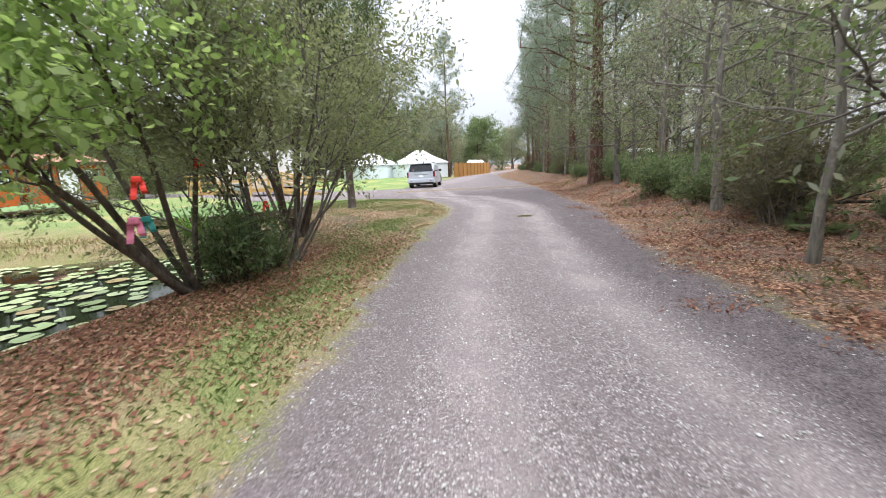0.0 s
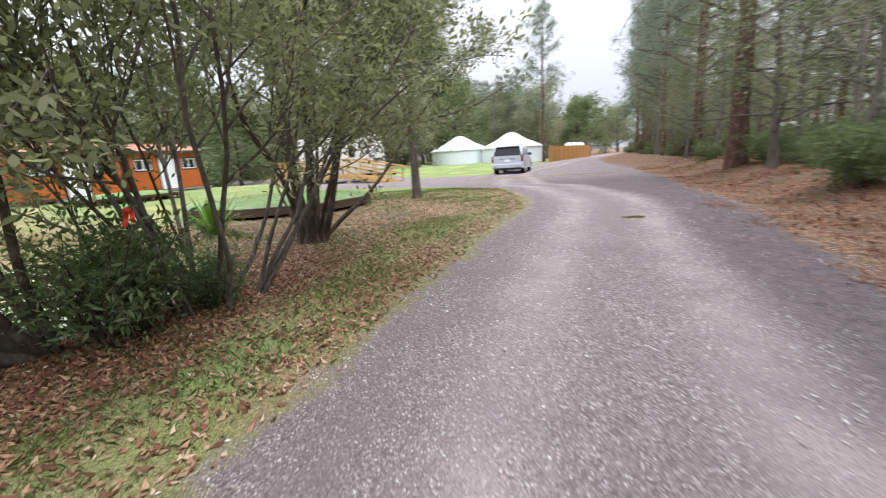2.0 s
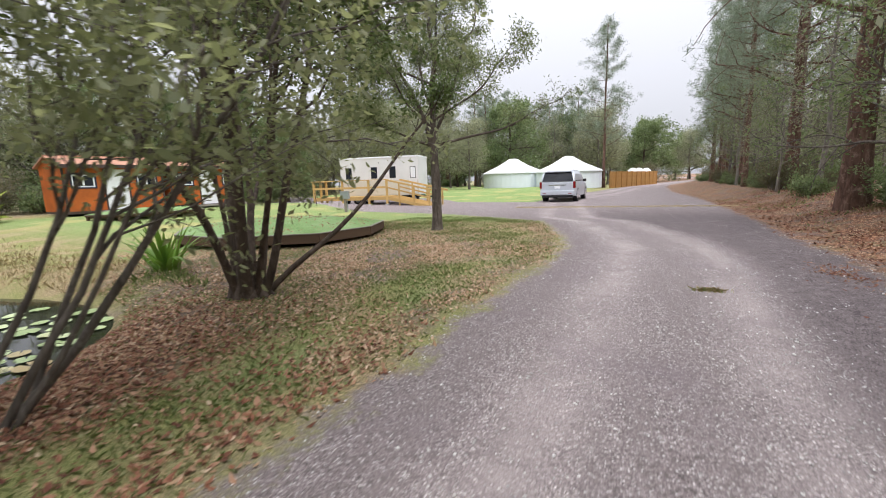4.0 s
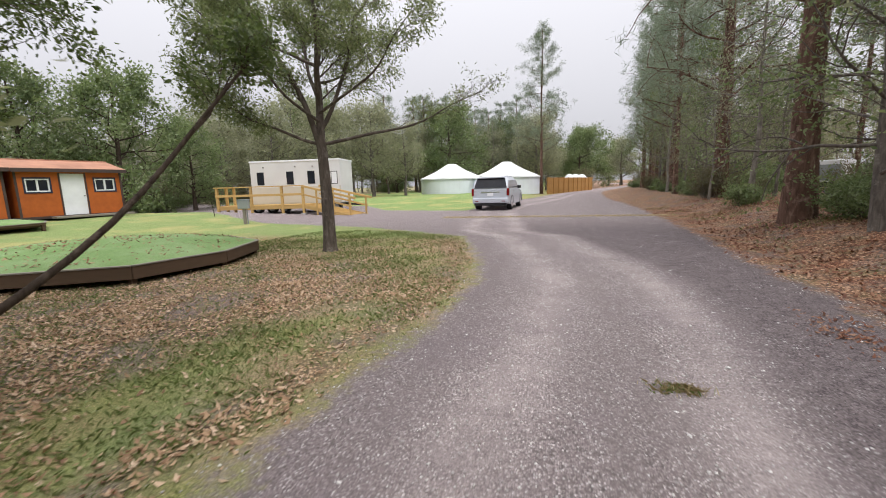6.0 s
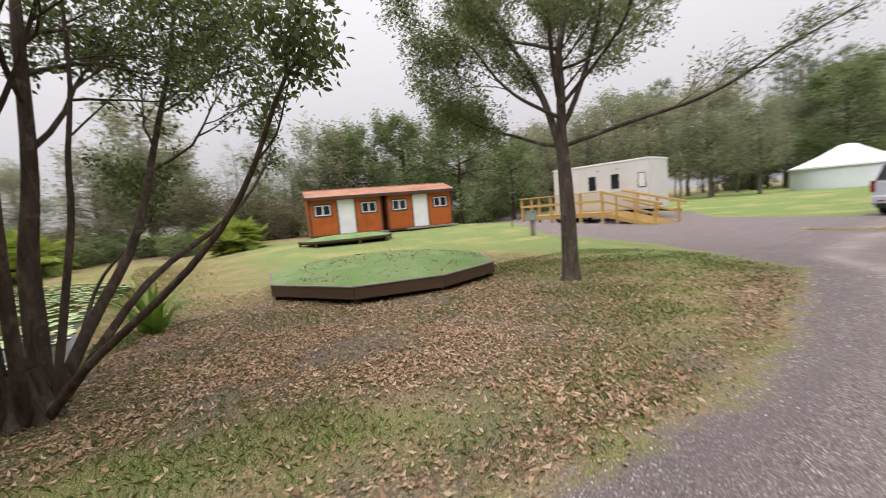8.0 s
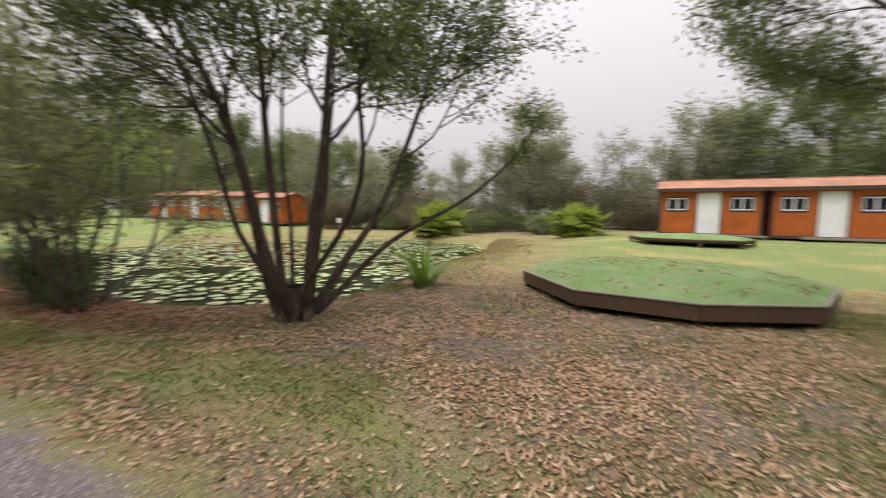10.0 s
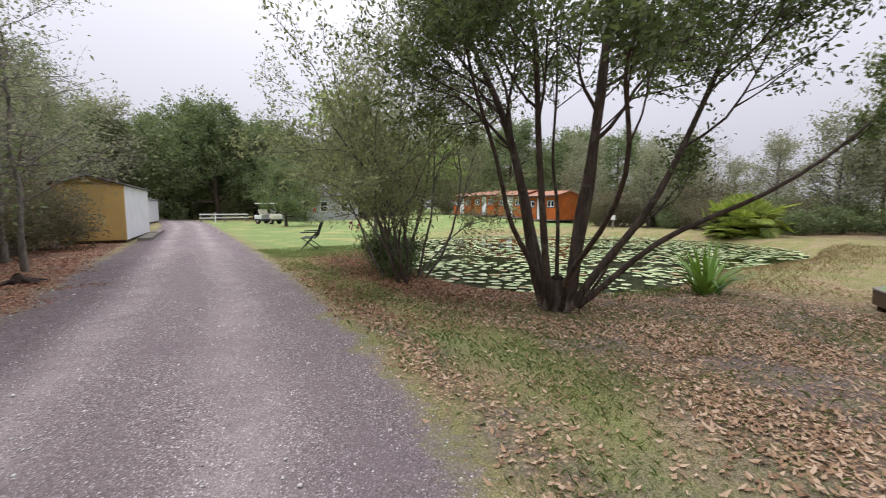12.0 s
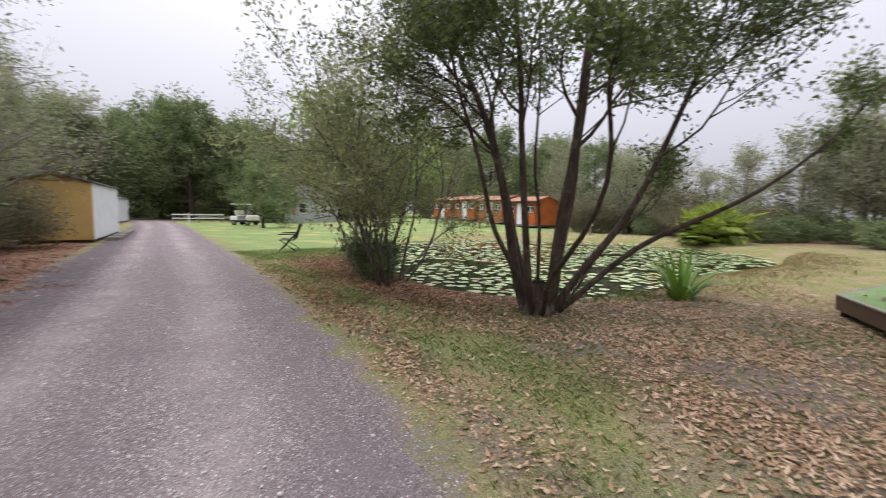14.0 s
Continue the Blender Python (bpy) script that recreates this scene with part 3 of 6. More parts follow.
# ---- plants ----
class Wood:
    """Tapered limbs gathered into one mesh."""

    def __init__(self):
        self.co, self.fa, self.count = [], [], 0

    def limb(self, pts, radii, n=6):
        pts = np.asarray(pts, float)
        t = np.gradient(pts, axis=0)
        t /= np.linalg.norm(t, axis=1)[:, None] + 1e-9
        ref = np.array([0.31, 0.87, 0.38]) if abs(t[0] @ (0.31, 0.87, 0.38)) < 0.9 else np.array([1.0, 0, 0])
        u = np.cross(t, ref)
        u /= np.linalg.norm(u, axis=1)[:, None] + 1e-9
        w = np.cross(t, u)
        a = np.arange(n) * 2 * np.pi / n
        ring = pts[:, None] + np.asarray(radii)[:, None, None] * (np.cos(a)[None, :, None] * u[:, None] + np.sin(a)[None, :, None] * w[:, None])
        k = len(pts)
        i = (np.arange(k - 1)[:, None] * n + np.arange(n)).ravel()
        j = (np.arange(k - 1)[:, None] * n + (np.arange(n) + 1) % n).ravel()
        self.fa.append(np.stack([i, j, j + n, i + n], 1) + self.count)
        self.co.append(ring.reshape(-1, 3))
        self.count += k * n

    def mesh(self, name, mat):
        return array_mesh(name, np.vstack(self.co), np.vstack(self.fa), mat, True)


def unit(v):
    return v / (np.linalg.norm(v) + 1e-9)


def grow(wood, tips, g, p, d, length, r, level, spec):
    """One limb with its side limbs; the ends of the last level are kept as tips for leaves."""
    k = 6 if level < 2 else 4
    pts, q, v = [p], np.array(p, float), unit(np.array(d, float))
    for s in range(k):
        v = unit(v + g.normal(0, spec["bend"], 3) + np.array([0, 0, spec["up"][min(level, len(spec["up"]) - 1)]]))
        q = q + v * length / k
        pts.append(q.copy())
    taper = spec.get("taper", 0.45)
    radii = np.linspace(r, r * taper, k + 1)
    wood.limb(pts, radii, (8, 6, 5, 4, 3)[min(level, 4)])
    pts = np.array(pts)
    if level >= spec["levels"]:
        for f in np.linspace(0.25, 1.0, spec.get("tip_points", 4)):
            x = f * k
            i = min(int(x), k - 1)
            tips.append(np.r_[pts[i] + (pts[i + 1] - pts[i]) * (x - i), v])
        return
    n = spec["kids"][min(level, len(spec["kids"]) - 1)]
    for s in range(n):
        f = spec["from"][min(level, len(spec["from"]) - 1)]
        f = f + (1 - f) * (s + g.uniform(0.2, 1.0)) / n
        x = min(f, 1.0) * k
        i = min(int(x), k - 1)
        at = pts[i] + (pts[i + 1] - pts[i]) * (x - i)
        ahead = unit(pts[i + 1] - pts[i])
        side = unit(np.cross(ahead, g.normal(0, 1, 3)))
        spread = spec["spread"] * g.uniform(0.7, 1.3)
        kid = unit(ahead * math.cos(spread) + side * math.sin(spread))
        rr = radii[i] * g.uniform(0.5, 0.75)
        grow(wood, tips, g, at, kid, length * spec["shrink"] * g.uniform(0.75, 1.2), max(rr, 0.004), level + 1, spec)


def leaf_cloud(name, tips, g, per, spread, size, width, mat, droop=0.0, fold=0.25, fine=False):
    """Many small folded leaves round the tips of the twigs."""
    tips = np.asarray(tips)
    n = len(tips) * per
    base = np.repeat(tips, per, 0)
    c = base[:, :3] + g.normal(0, spread, (n, 3))
    d = base[:, 3:] * 0.6 + g.normal(0, 0.75, (n, 3)) + np.array([0, 0, -droop])
    d /= np.linalg.norm(d, axis=1)[:, None]
    s = np.cross(d, g.normal(0, 1, (n, 3)))
    s /= np.linalg.norm(s, axis=1)[:, None] + 1e-9
    up = np.cross(s, d)
    ln = (size * g.uniform(0.6, 1.35, n))[:, None]
    w = ln * width / 2
    if fine:
        row = [c, c + d * ln * 0.28 + s * w * 0.85 + up * w * fold, c + d * ln * 0.62 + s * w * 0.9 + up * w * fold, c + d * ln - up * w * 0.4,
               c + d * ln * 0.62 - s * w * 0.9 + up * w * fold, c + d * ln * 0.28 - s * w * 0.85 + up * w * fold]
    else:
        row = [c, c + d * ln * 0.45 + s * w + up * w * fold, c + d * ln, c + d * ln * 0.45 - s * w + up * w * fold]
    k = len(row)
    return array_mesh(name, np.stack(row, 1).reshape(-1, 3), np.arange(n)[:, None] * k + np.arange(k), mat)


def plant(name, m, label, category, wood, bark, crown, group="", trunk_name="trunk", crown_name="crown"):
    ob = thing(name, m, label, category, group)
    part(trunk_name, wood.mesh(trunk_name, bark), None, ob)
    if crown is not None:
        part(crown_name, crown, None, ob)
    return ob


def at_ground(x, y, rz=0.0, s=1.0, sink=0.03):
    return pose(x, y, ground_z(x, y) - sink, 0, 0, rz) @ Matrix.Diagonal((s, s, s, 1))


def swept(g, az, reach, tall, power, foot=0.17, wiggle=0.07, n=15):
    """A stem that leaves its foot and sweeps outwards as it climbs."""
    a = math.radians(az)
    s = np.linspace(0, 1, n)
    side = sum(g.normal(0, wiggle * 1.6 / k, 2) * np.sin(s[:, None] * math.pi * k + g.uniform(0, 3, 2)) for k in (1, 2, 3, 5))
    side = (side - side[0]) * s[:, None]
    rise = s + 0.06 * np.sin(s * 6.3 + g.uniform(0, 6)) * s * (1 - s) * 4
    out = foot + reach * s ** power
    return np.stack([math.cos(a) * out + side[:, 0], math.sin(a) * out + side[:, 1], tall * rise - 0.06], 1)


def along(pts, f):
    x = min(max(f, 0.0), 0.999) * (len(pts) - 1)
    i = int(x)
    return pts[i] + (pts[i + 1] - pts[i]) * (x - i), unit(pts[i + 1] - pts[i])


def limbs_on(wood, tips, g, pts, r, low, count, length, spec, az=None, thin=1.0):
    """Side limbs from a height upwards; they fan out from the stem's own side."""
    top = pts[-1][2]
    for k in range(count):
        h = low + (top - low) * (k + g.uniform(0.1, 0.9)) / count
        f = float(np.interp(h, pts[:, 2], np.linspace(0, 1, len(pts))))
        at, ahead = along(pts, f)
        a = g.uniform(0, 2 * np.pi) if az is None else math.radians(az + g.normal(0, 62))
        d = ahead * 0.55 + np.array([math.cos(a), math.sin(a), g.uniform(0.1, 0.55)]) * 0.9
        shorter = 1.15 - 0.5 * (h - low) / max(top - low, 0.1)
        grow(wood, tips, g, at, d, length * shorter * g.uniform(0.7, 1.2), max(0.010, r * (1 - 0.6 * f) * 0.42 * thin), 0, spec)


def multi_stem_tree():
    """The dark tree of many stems that stands on the bank."""
    g = np.random.default_rng(11)
    wood, tips = Wood(), []
    spec = dict(bend=0.15, up=(0.05, 0.03, 0.0), levels=2, kids=(6, 4), shrink=0.52, spread=0.72, taper=0.35, tip_points=3)
    spec["from"] = (0.3, 0.2)
    # azimuth, outward reach, height, power of the sweep, radius, side limbs
    stems = [(310, 1.65, 4.9, 1.1, 0.10, 8), (150, 0.60, 5.4, 0.70, 0.12, 7), (128, 2.35, 5.0, 0.85, 0.075, 8), (20, 1.3, 5.0, 0.85, 0.07, 6), (265, 1.25, 4.9, 0.9, 0.065, 6),
             (222, 0.60, 5.2, 1.30, 0.04, 4), (345, 1.75, 4.5, 0.95, 0.055, 7), (88, 1.30, 4.8, 0.85, 0.045, 6)]
    for az, reach, tall, power, r, count in stems:
        pts = swept(g, az, reach, tall, power, 0.15, 0.12)
        wood.limb(pts, np.linspace(r * 0.92, r * 0.26, len(pts)), 9)
        limbs_on(wood, tips, g, pts, r, 2.35, count, 1.5, spec, az)
    # long bare limbs that leave low and end in a few twigs
    for az, reach, tall, power, r in ((134, 4.3, 3.5, 0.95, 0.055), (57, 3.0, 3.0, 1.0, 0.05), (150, 1.7, 2.3, 0.8, 0.03)):
        pts = swept(g, az, reach, tall, power, 0.16, 0.13)
        wood.limb(pts, np.linspace(r, r * 0.25, len(pts)), 7)
        limbs_on(wood, tips, g, pts, r, tall * 0.66, 3, 0.7, dict(spec, kids=(4, 3)), az)
    for q in np.linspace(0, 2 * np.pi, 10)[:-1]:
        out = np.array([math.cos(q), math.sin(q), 0])
        wood.limb([out * 0.36 + (0, 0, -0.08), out * 0.21 + (0, 0, 0.05), out * 0.12 + (0, 0, 0.5)], [0.07, 0.09, 0.06], 8)
    crown = leaf_cloud("crown", tips, g, 10, 0.08, 0.072, 0.42, LEAF_DARK, 0.2, fine=True)
    plant("multi_stem_tree", at_ground(-3.65, 8.9), "dark multi-stemmed evergreen tree on the leafy pond bank", "tree", wood, BARK_DARK, crown)


def leaning_tree():
    """The small tree whose stems lean out over the pond's edge, with broad fresh leaves at their ends."""
    g = np.random.default_rng(34)
    wood, tips = Wood(), []
    spec = dict(bend=0.15, up=(0.03, 0.0), levels=1, kids=(6,), shrink=0.55, spread=0.75, taper=0.35, tip_points=4)
    spec["from"] = (0.2,)
    for az, reach, tall, power, r, count in ((268, 2.9, 2.6, 0.85, 0.06, 10), (252, 2.2, 3.4, 0.9, 0.055, 9), (285, 2.0, 3.3, 1.0, 0.045, 9), (232, 2.0, 2.9, 0.8, 0.055, 7), (200, 1.2, 3.8, 1.0, 0.05, 8),
                                             (300, 1.1, 4.0, 1.2, 0.04, 8)):
        pts = swept(g, az, reach, tall, power, 0.08)
        wood.limb(pts, np.linspace(r, r * 0.3, len(pts)), 8)
        limbs_on(wood, tips, g, pts, r, tall * 0.5, count, 0.95, spec, az)
    crown = leaf_cloud("crown", tips, g, 6, 0.11, 0.10, 0.58, LEAF_BRIGHT, 0.25, fine=True)
    plant("leaning_tree", at_ground(-3.25, 4.4), "small tree with leaning stems and broad fresh green leaves", "tree", wood, BARK_TREE, crown)


def roadside_tree():
    """The single-trunked tree on the grass corner."""
    g = np.random.default_rng(21)
    wood, tips = Wood(), []
    spec = dict(bend=0.14, up=(0.04, 0.02, 0.0), levels=2, kids=(7, 5), shrink=0.5, spread=0.7, taper=0.3, tip_points=3)
    spec["from"] = (0.22, 0.15)
    wood.limb([(0, 0, -0.06), (0, 0, 0.1), (0.01, 0, 0.5), (0.0, 0.02, 1.4), (-0.03, 0.03, 2.2), (-0.05, 0.0, 2.9)], [0.25, 0.185, 0.16, 0.145, 0.13, 0.11], 12)
    # azimuth, outward reach, height climbed, power, radius, side limbs, where it leaves the trunk
    for az, reach, tall, power, r, count, z in ((100, 0.12, 5.0, 1.0, 0.10, 12, 2.85), (215, 1.5, 4.4, 1.1, 0.08, 11, 2.6), (30, 1.9, 4.0, 0.95, 0.06, 9, 3.1), (300, 1.6, 3.6, 0.95, 0.055, 9, 3.7),
                                                (150, 1.7, 3.4, 0.95, 0.05, 9, 3.9), (38, 4.6, 1.5, 0.8, 0.045, 8, 2.75), (212, 2.5, 1.1, 0.75, 0.04, 8, 2.75), (345, 2.8, 1.5, 0.8, 0.04, 7, 3.5),
                                                (255, 2.4, 1.9, 0.8, 0.04, 8, 3.3), (75, 2.6, 1.5, 0.8, 0.035, 7, 4.2), (180, 2.5, 1.7, 0.8, 0.04, 8, 4.6)):
        pts = swept(g, az, reach, tall, power, 0.02, 0.12) + np.array([-0.04, 0.0, z])
        wood.limb(pts, np.linspace(r, r * 0.22, len(pts)), 7)
        limbs_on(wood, tips, g, pts, r, z + tall * 0.15, count - 2, 1.0, spec, az, 0.7)
    tips = np.array(tips)
    # the crown is thinner on the side of the lane
    keep = g.uniform(0, 1, len(tips)) < np.clip(0.85 - 0.24 * (tips[:, 0] * 0.8 + tips[:, 1] * 0.55), 0.16, 1.0)
    crown = leaf_cloud("crown", tips[keep], g, 10, 0.11, 0.085, 0.32, LEAF_ROADSIDE, 0.35)
    plant("roadside_tree", at_ground(-4.05, 16.85), "single dark-trunked tree with thin airy leaves on the grass", "tree", wood, BARK_TREE, crown)


def tall_shrub(seed, tall, wide, stems, mat, per, size, width, start=0.2):
    g = np.random.default_rng(seed)
    wood, tips = Wood(), []
    spec = dict(bend=0.13, up=(0.06, 0.03, 0.0), levels=2, kids=(7, 5), shrink=0.42, spread=0.7, taper=0.35, tip_points=4)
    spec["from"] = (start, 0.15)
    for s in range(stems):
        a = g.uniform(0, 6.3)
        out = np.array([math.cos(a), math.sin(a), 0])
        grow(wood, tips, g, out * g.uniform(0, 0.3) * wide, out * g.uniform(0.1, 0.55) * wide / 1.2 + np.array([0, 0, 1.0]), tall * g.uniform(0.6, 0.95), g.uniform(0.018, 0.035), 0, spec)
    return wood, leaf_cloud("crown", tips, g, per, 0.10, size, width, mat, 0.1, fine=True)


def low_bush(seed, tall, wide, mat, stems=26, per=10, size=0.10, width=0.4):
    g = np.random.default_rng(seed)
    wood, tips = Wood(), []
    spec = dict(bend=0.16, up=(0.05, 0.0), levels=1, kids=(6,), shrink=0.5, spread=0.75, taper=0.35, tip_points=4)
    spec["from"] = (0.15,)
    for s in range(stems):
        a = g.uniform(0, 6.3)
        out = np.array([math.cos(a), math.sin(a), 0])
        grow(wood, tips, g, out * g.uniform(0, 0.35) * wide, out * g.uniform(0.1, 0.9) * wide / tall + np.array([0, 0, 1.0]), tall * g.uniform(0.5, 0.95), g.uniform(0.008, 0.016), 0, spec)
    return wood, leaf_cloud("crown", tips, g, per, 0.09, size, width, mat, 0.0)


def forest_tree(seed, tall, bare, crown_r, kids, per, size, width, mat, lean=0.05, droop=0.1, r=0.14, levels=2, clump=0.3):
    """A woodland tree: a straight tapered trunk and limbs from a certain height up."""
    g = np.random.default_rng(seed)
    wood, tips = Wood(), []
    pts = [np.array([0, 0, -0.1])]
    for s in range(8):
        pts.append(pts[-1] + np.array([g.normal(0, lean), g.normal(0, lean), 1.0]) * (tall + 0.1) / 8)
    pts = np.array(pts)
    radii = np.linspace(r, r * 0.2, 9)
    radii[0] *= 1.35
    wood.limb(pts, radii, 9)
    spec = dict(bend=0.13, up=(0.04, 0.0, 0.0), levels=levels - 1, kids=kids[1:], shrink=0.5, spread=0.75, taper=0.35, tip_points=3)
    spec["from"] = (0.25, 0.2)
    for s in range(kids[0]):
        f = bare + (1 - bare) * (s + g.uniform(0, 0.9)) / kids[0]
        x = f * 8
        i = min(int(x), 7)
        at = pts[i] + (pts[i + 1] - pts[i]) * (x - i)
        a = s * 2.4 + g.uniform(-0.5, 0.5)
        reach = crown_r * (1.0 - 0.55 * ((f - bare) / (1 - bare)) ** 1.5) * g.uniform(0.7, 1.15)
        grow(wood, tips, g, at, np.array([math.cos(a), math.sin(a), g.uniform(0.05, 0.6)]), reach, max(0.012, radii[i] * 0.4), 0, spec)
    return wood, leaf_cloud("crown", tips, g, per, clump, size, width, mat, droop)


def pine_tree(seed, tall, bare, r, reach=2.6, kids=26):
    """A tall pine: bare plated trunk, tufts of needles on short limbs near the top."""
    g = np.random.default_rng(seed)
    wood, tips = Wood(), []
    pts = [np.array([0, 0, -0.15])]
    for s in range(10):
        pts.append(pts[-1] + np.array([g.normal(0, 0.015), g.normal(0, 0.015), 1.0]) * tall / 10)
    pts = np.array(pts)
    radii = np.linspace(r, r * 0.25, 11)
    radii[0] *= 1.3
    wood.limb(pts, radii, 12)
    spec = dict(bend=0.15, up=(0.05, 0.02), levels=1, kids=(6,), shrink=0.42, spread=0.7, taper=0.35, tip_points=2)
    spec["from"] = (0.3,)
    for s in range(kids):
        f = bare + (1 - bare) * (s + g.uniform(0, 0.9)) / kids
        x = f * 10
        i = min(int(x), 9)
        at = pts[i] + (pts[i + 1] - pts[i]) * (x - i)
        a = s * 2.4 + g.uniform(-0.5, 0.5)
        ln = reach * (1.05 - 0.65 * (f - bare) / (1 - bare)) * g.uniform(0.6, 1.2)
        grow(wood, tips, g, at, np.array([math.cos(a), math.sin(a), g.uniform(-0.1, 0.5)]), ln, max(0.015, radii[i] * 0.25), 0, spec)
    return wood, leaf_cloud("crown", tips, g, 44, 0.15, 0.32, 0.07, NEEDLE_HAZED, 0.1)


def fan_palm(seed, leaves, tall, mat=None):
    """A clump of fan palms: every leaf a fan of narrow blades on a stalk."""
    g = np.random.default_rng(seed)
    wood = Wood()
    co, fa = [], []
    for s in range(leaves):
        a, e = g.uniform(0, 6.3), g.uniform(-0.1, 0.45) if s % 3 == 0 else g.uniform(0.2, 1.5)
        d = np.array([math.cos(a) * math.cos(e), math.sin(a) * math.cos(e), math.sin(e)])
        root = np.array([g.normal(0, 0.13 * tall), g.normal(0, 0.13 * tall), 0.08 + 0.1 * tall * g.uniform(0, 1)])
        ln = tall * g.uniform(0.45, 0.75) * (0.7 if s % 3 == 0 else 1.0)
        hub = root + d * ln
        wood.limb([root, root + d * ln * 0.5 + (0, 0, 0.03), hub], [0.014, 0.011, 0.008], 4)
        side = unit(np.cross(d, (0, 0, 1.0)))
        up = np.cross(side, d)
        tip = g.uniform(-1.2, 0.8)
        axis = unit(d * math.cos(tip) + up * math.sin(tip))
        face = np.cross(side, axis)
        for b in np.linspace(-1.5, 1.5, 15):
            v = unit(axis * math.cos(b) + side * math.sin(b) + face * 0.1)
            w = unit(np.cross(v, face)) * 0.036 * tall / 1.4
            bl = tall * g.uniform(0.34, 0.46) * (1 - 0.2 * abs(b))
            k = len(co) * 4
            co.append([hub - w * 0.3, hub + v * bl * 0.5 - w, hub + v * bl + (0, 0, -0.12 * bl), hub + v * bl * 0.5 + w])
            fa.append((k, k + 1, k + 2, k + 3))
    return wood, array_mesh("foliage", np.array(co).reshape(-1, 3), fa, mat or PALM)


def strap_plant():
    """A tuft of arching sword leaves with a few dead ones at its foot."""
    g = np.random.default_rng(5)
    ob = thing("iris_clump", at_ground(-6.65, 9.75, 0, 1.45) @ Matrix.Diagonal((1.12, 1.12, 0.82, 1)), "tuft of green strap leaves at the pond edge", "plant")
    for k in range(58):
        a, lean = g.uniform(0, 6.3), g.uniform(0.08, 0.95)
        if k > 49:
            lean = 1.5
        ln = g.uniform(0.6, 1.0) * (0.75 if k > 49 else 1)
        out = np.array([math.cos(a), math.sin(a), 0])
        side = np.array([-math.sin(a), math.cos(a), 0]) * g.uniform(0.016, 0.028)
        co, p, e = [], out * g.uniform(0, 0.14), 0.25 if k > 49 else 1.5 - lean * 0.5
        for s in range(6):
            w = side * (1.0 - (s / 5.0) ** 3 * 0.9)
            co += [p - w, p + w]
            p = p + (out * math.cos(e) + np.array([0, 0, math.sin(e)])) * ln / 5
            e -= 0.18 if k > 49 else lean * 0.36
        fa = [(2 * s, 2 * s + 1, 2 * s + 3, 2 * s + 2) for s in range(5)]
        co = np.array(co)
        co[:, 2] = np.maximum(co[:, 2], 0.015)
        part("leaf", array_mesh("leaf", co, fa, LEAF_DRY if k > 49 else STRAP), None, ob)


multi_stem_tree()
roadside_tree()
strap_plant()

leaning_tree()
w, c = tall_shrub(31, 4.5, 1.75, 18, LEAF_OLIVE, 15, 0.07, 0.4, 0.36)
plant("tall_shrub", at_ground(-2.75, 5.5), "tall olive-leaved shrub of many thin stems beside the pond", "shrub", w, BARK_GREY, c, "pond bank shrubs", "branchwork")
w, c = low_bush(33, 1.15, 0.8, LEAF_BUSH, 30, 8, 0.09, 0.3)
bush = plant("low_bush", at_ground(-2.95, 4.6, 0, 0.9), "low dense dark green bush on fallen leaves", "bush", w, BARK_DARK, c, "pond bank bushes", "branchwork")
copy_thing(bush, at_ground(-2.65, 5.4, 130, 0.55))

w, c = fan_palm(41, 165, 1.8)
palm = plant("fan_palm", at_ground(-26.0, 3.2, 0, 1.3), "yellow-green fan palm clump on the far pond bank", "palm", w, BARK_GREY, c, "fan palms", "stalk_base", "foliage")
copy_thing(palm, pose(-23.4, 12.4, ground_z(-23.4, 12.4) - 0.03, 0, 0, 80) @ Matrix.Diagonal((0.8, 0.8, 0.8, 1)))

# tall pines
w, c = pine_tree(51, 19, 0.27, 0.33, 3.8, 46)
pine_a = plant("pine_tree", at_ground(7.6, 20.1), "big pine with reddish plated bark at the wood's edge", "tree", w, BARK_PINE, c, "pines")
w, c = pine_tree(52, 20, 0.26, 0.19, 3.3, 46)
pine_b = plant("pine_tree", at_ground(0.3, 62.0), "tall slender pine beside the wooden fence", "tree", w, BARK_PINE, c, "pines")

# the woods: a few grown trees, repeated
w, c = forest_tree(61, 7.5, 0.22, 2.3, (22, 8, 4), 6, 0.095, 0.42, LEAF_HAZED, 0.06, r=0.065, clump=0.15)
wood_a = plant("woodland_tree", at_ground(4.95, 4.35), "slender grey tree with sparse small leaves", "tree", w, BARK_PALE, c, "woodland trees")
w, c = forest_tree(62, 8.5, 0.12, 2.8, (26, 7, 4), 15, 0.115, 0.45, LEAF_GREEN, 0.04, r=0.12, clump=0.24)
wood_b = plant("woodland_tree", at_ground(10.5, 33.0), "dense dark evergreen tree in the wood", "tree", w, BARK_GREY, c, "woodland trees")
w, c = forest_tree(63, 9.5, 0.25, 2.2, (24, 9, 4), 4, 0.10, 0.4, LEAF_HAZED, 0.06, r=0.10, clump=0.14)
wood_c = plant("woodland_tree", at_ground(6.3, 8.5), "mostly bare grey tree with pale twigs", "tree", w, BARK_PALE, c, "woodland trees")
w, c = forest_tree(64, 11.5, 0.14, 5.2, (24, 7, 4), 30, 0.30, 0.5, LEAF_GREEN, 0.07, r=0.30, clump=0.36)
oak = plant("oak_tree", at_ground(-9, -50), "broad dark evergreen oak beyond the lawn", "tree", w, BARK_DARK, c, "oaks")
w, c = forest_tree(65, 10.5, 0.2, 3.6, (28, 7, 4), 9, 0.30, 0.45, LEAF_HAZED, 0.05, r=0.2, clump=0.38)
wood_d = plant("woodland_tree", at_ground(-36, 8), "tall olive-green tree at the edge of the wood", "tree", w, BARK_GREY, c, "woodland trees")
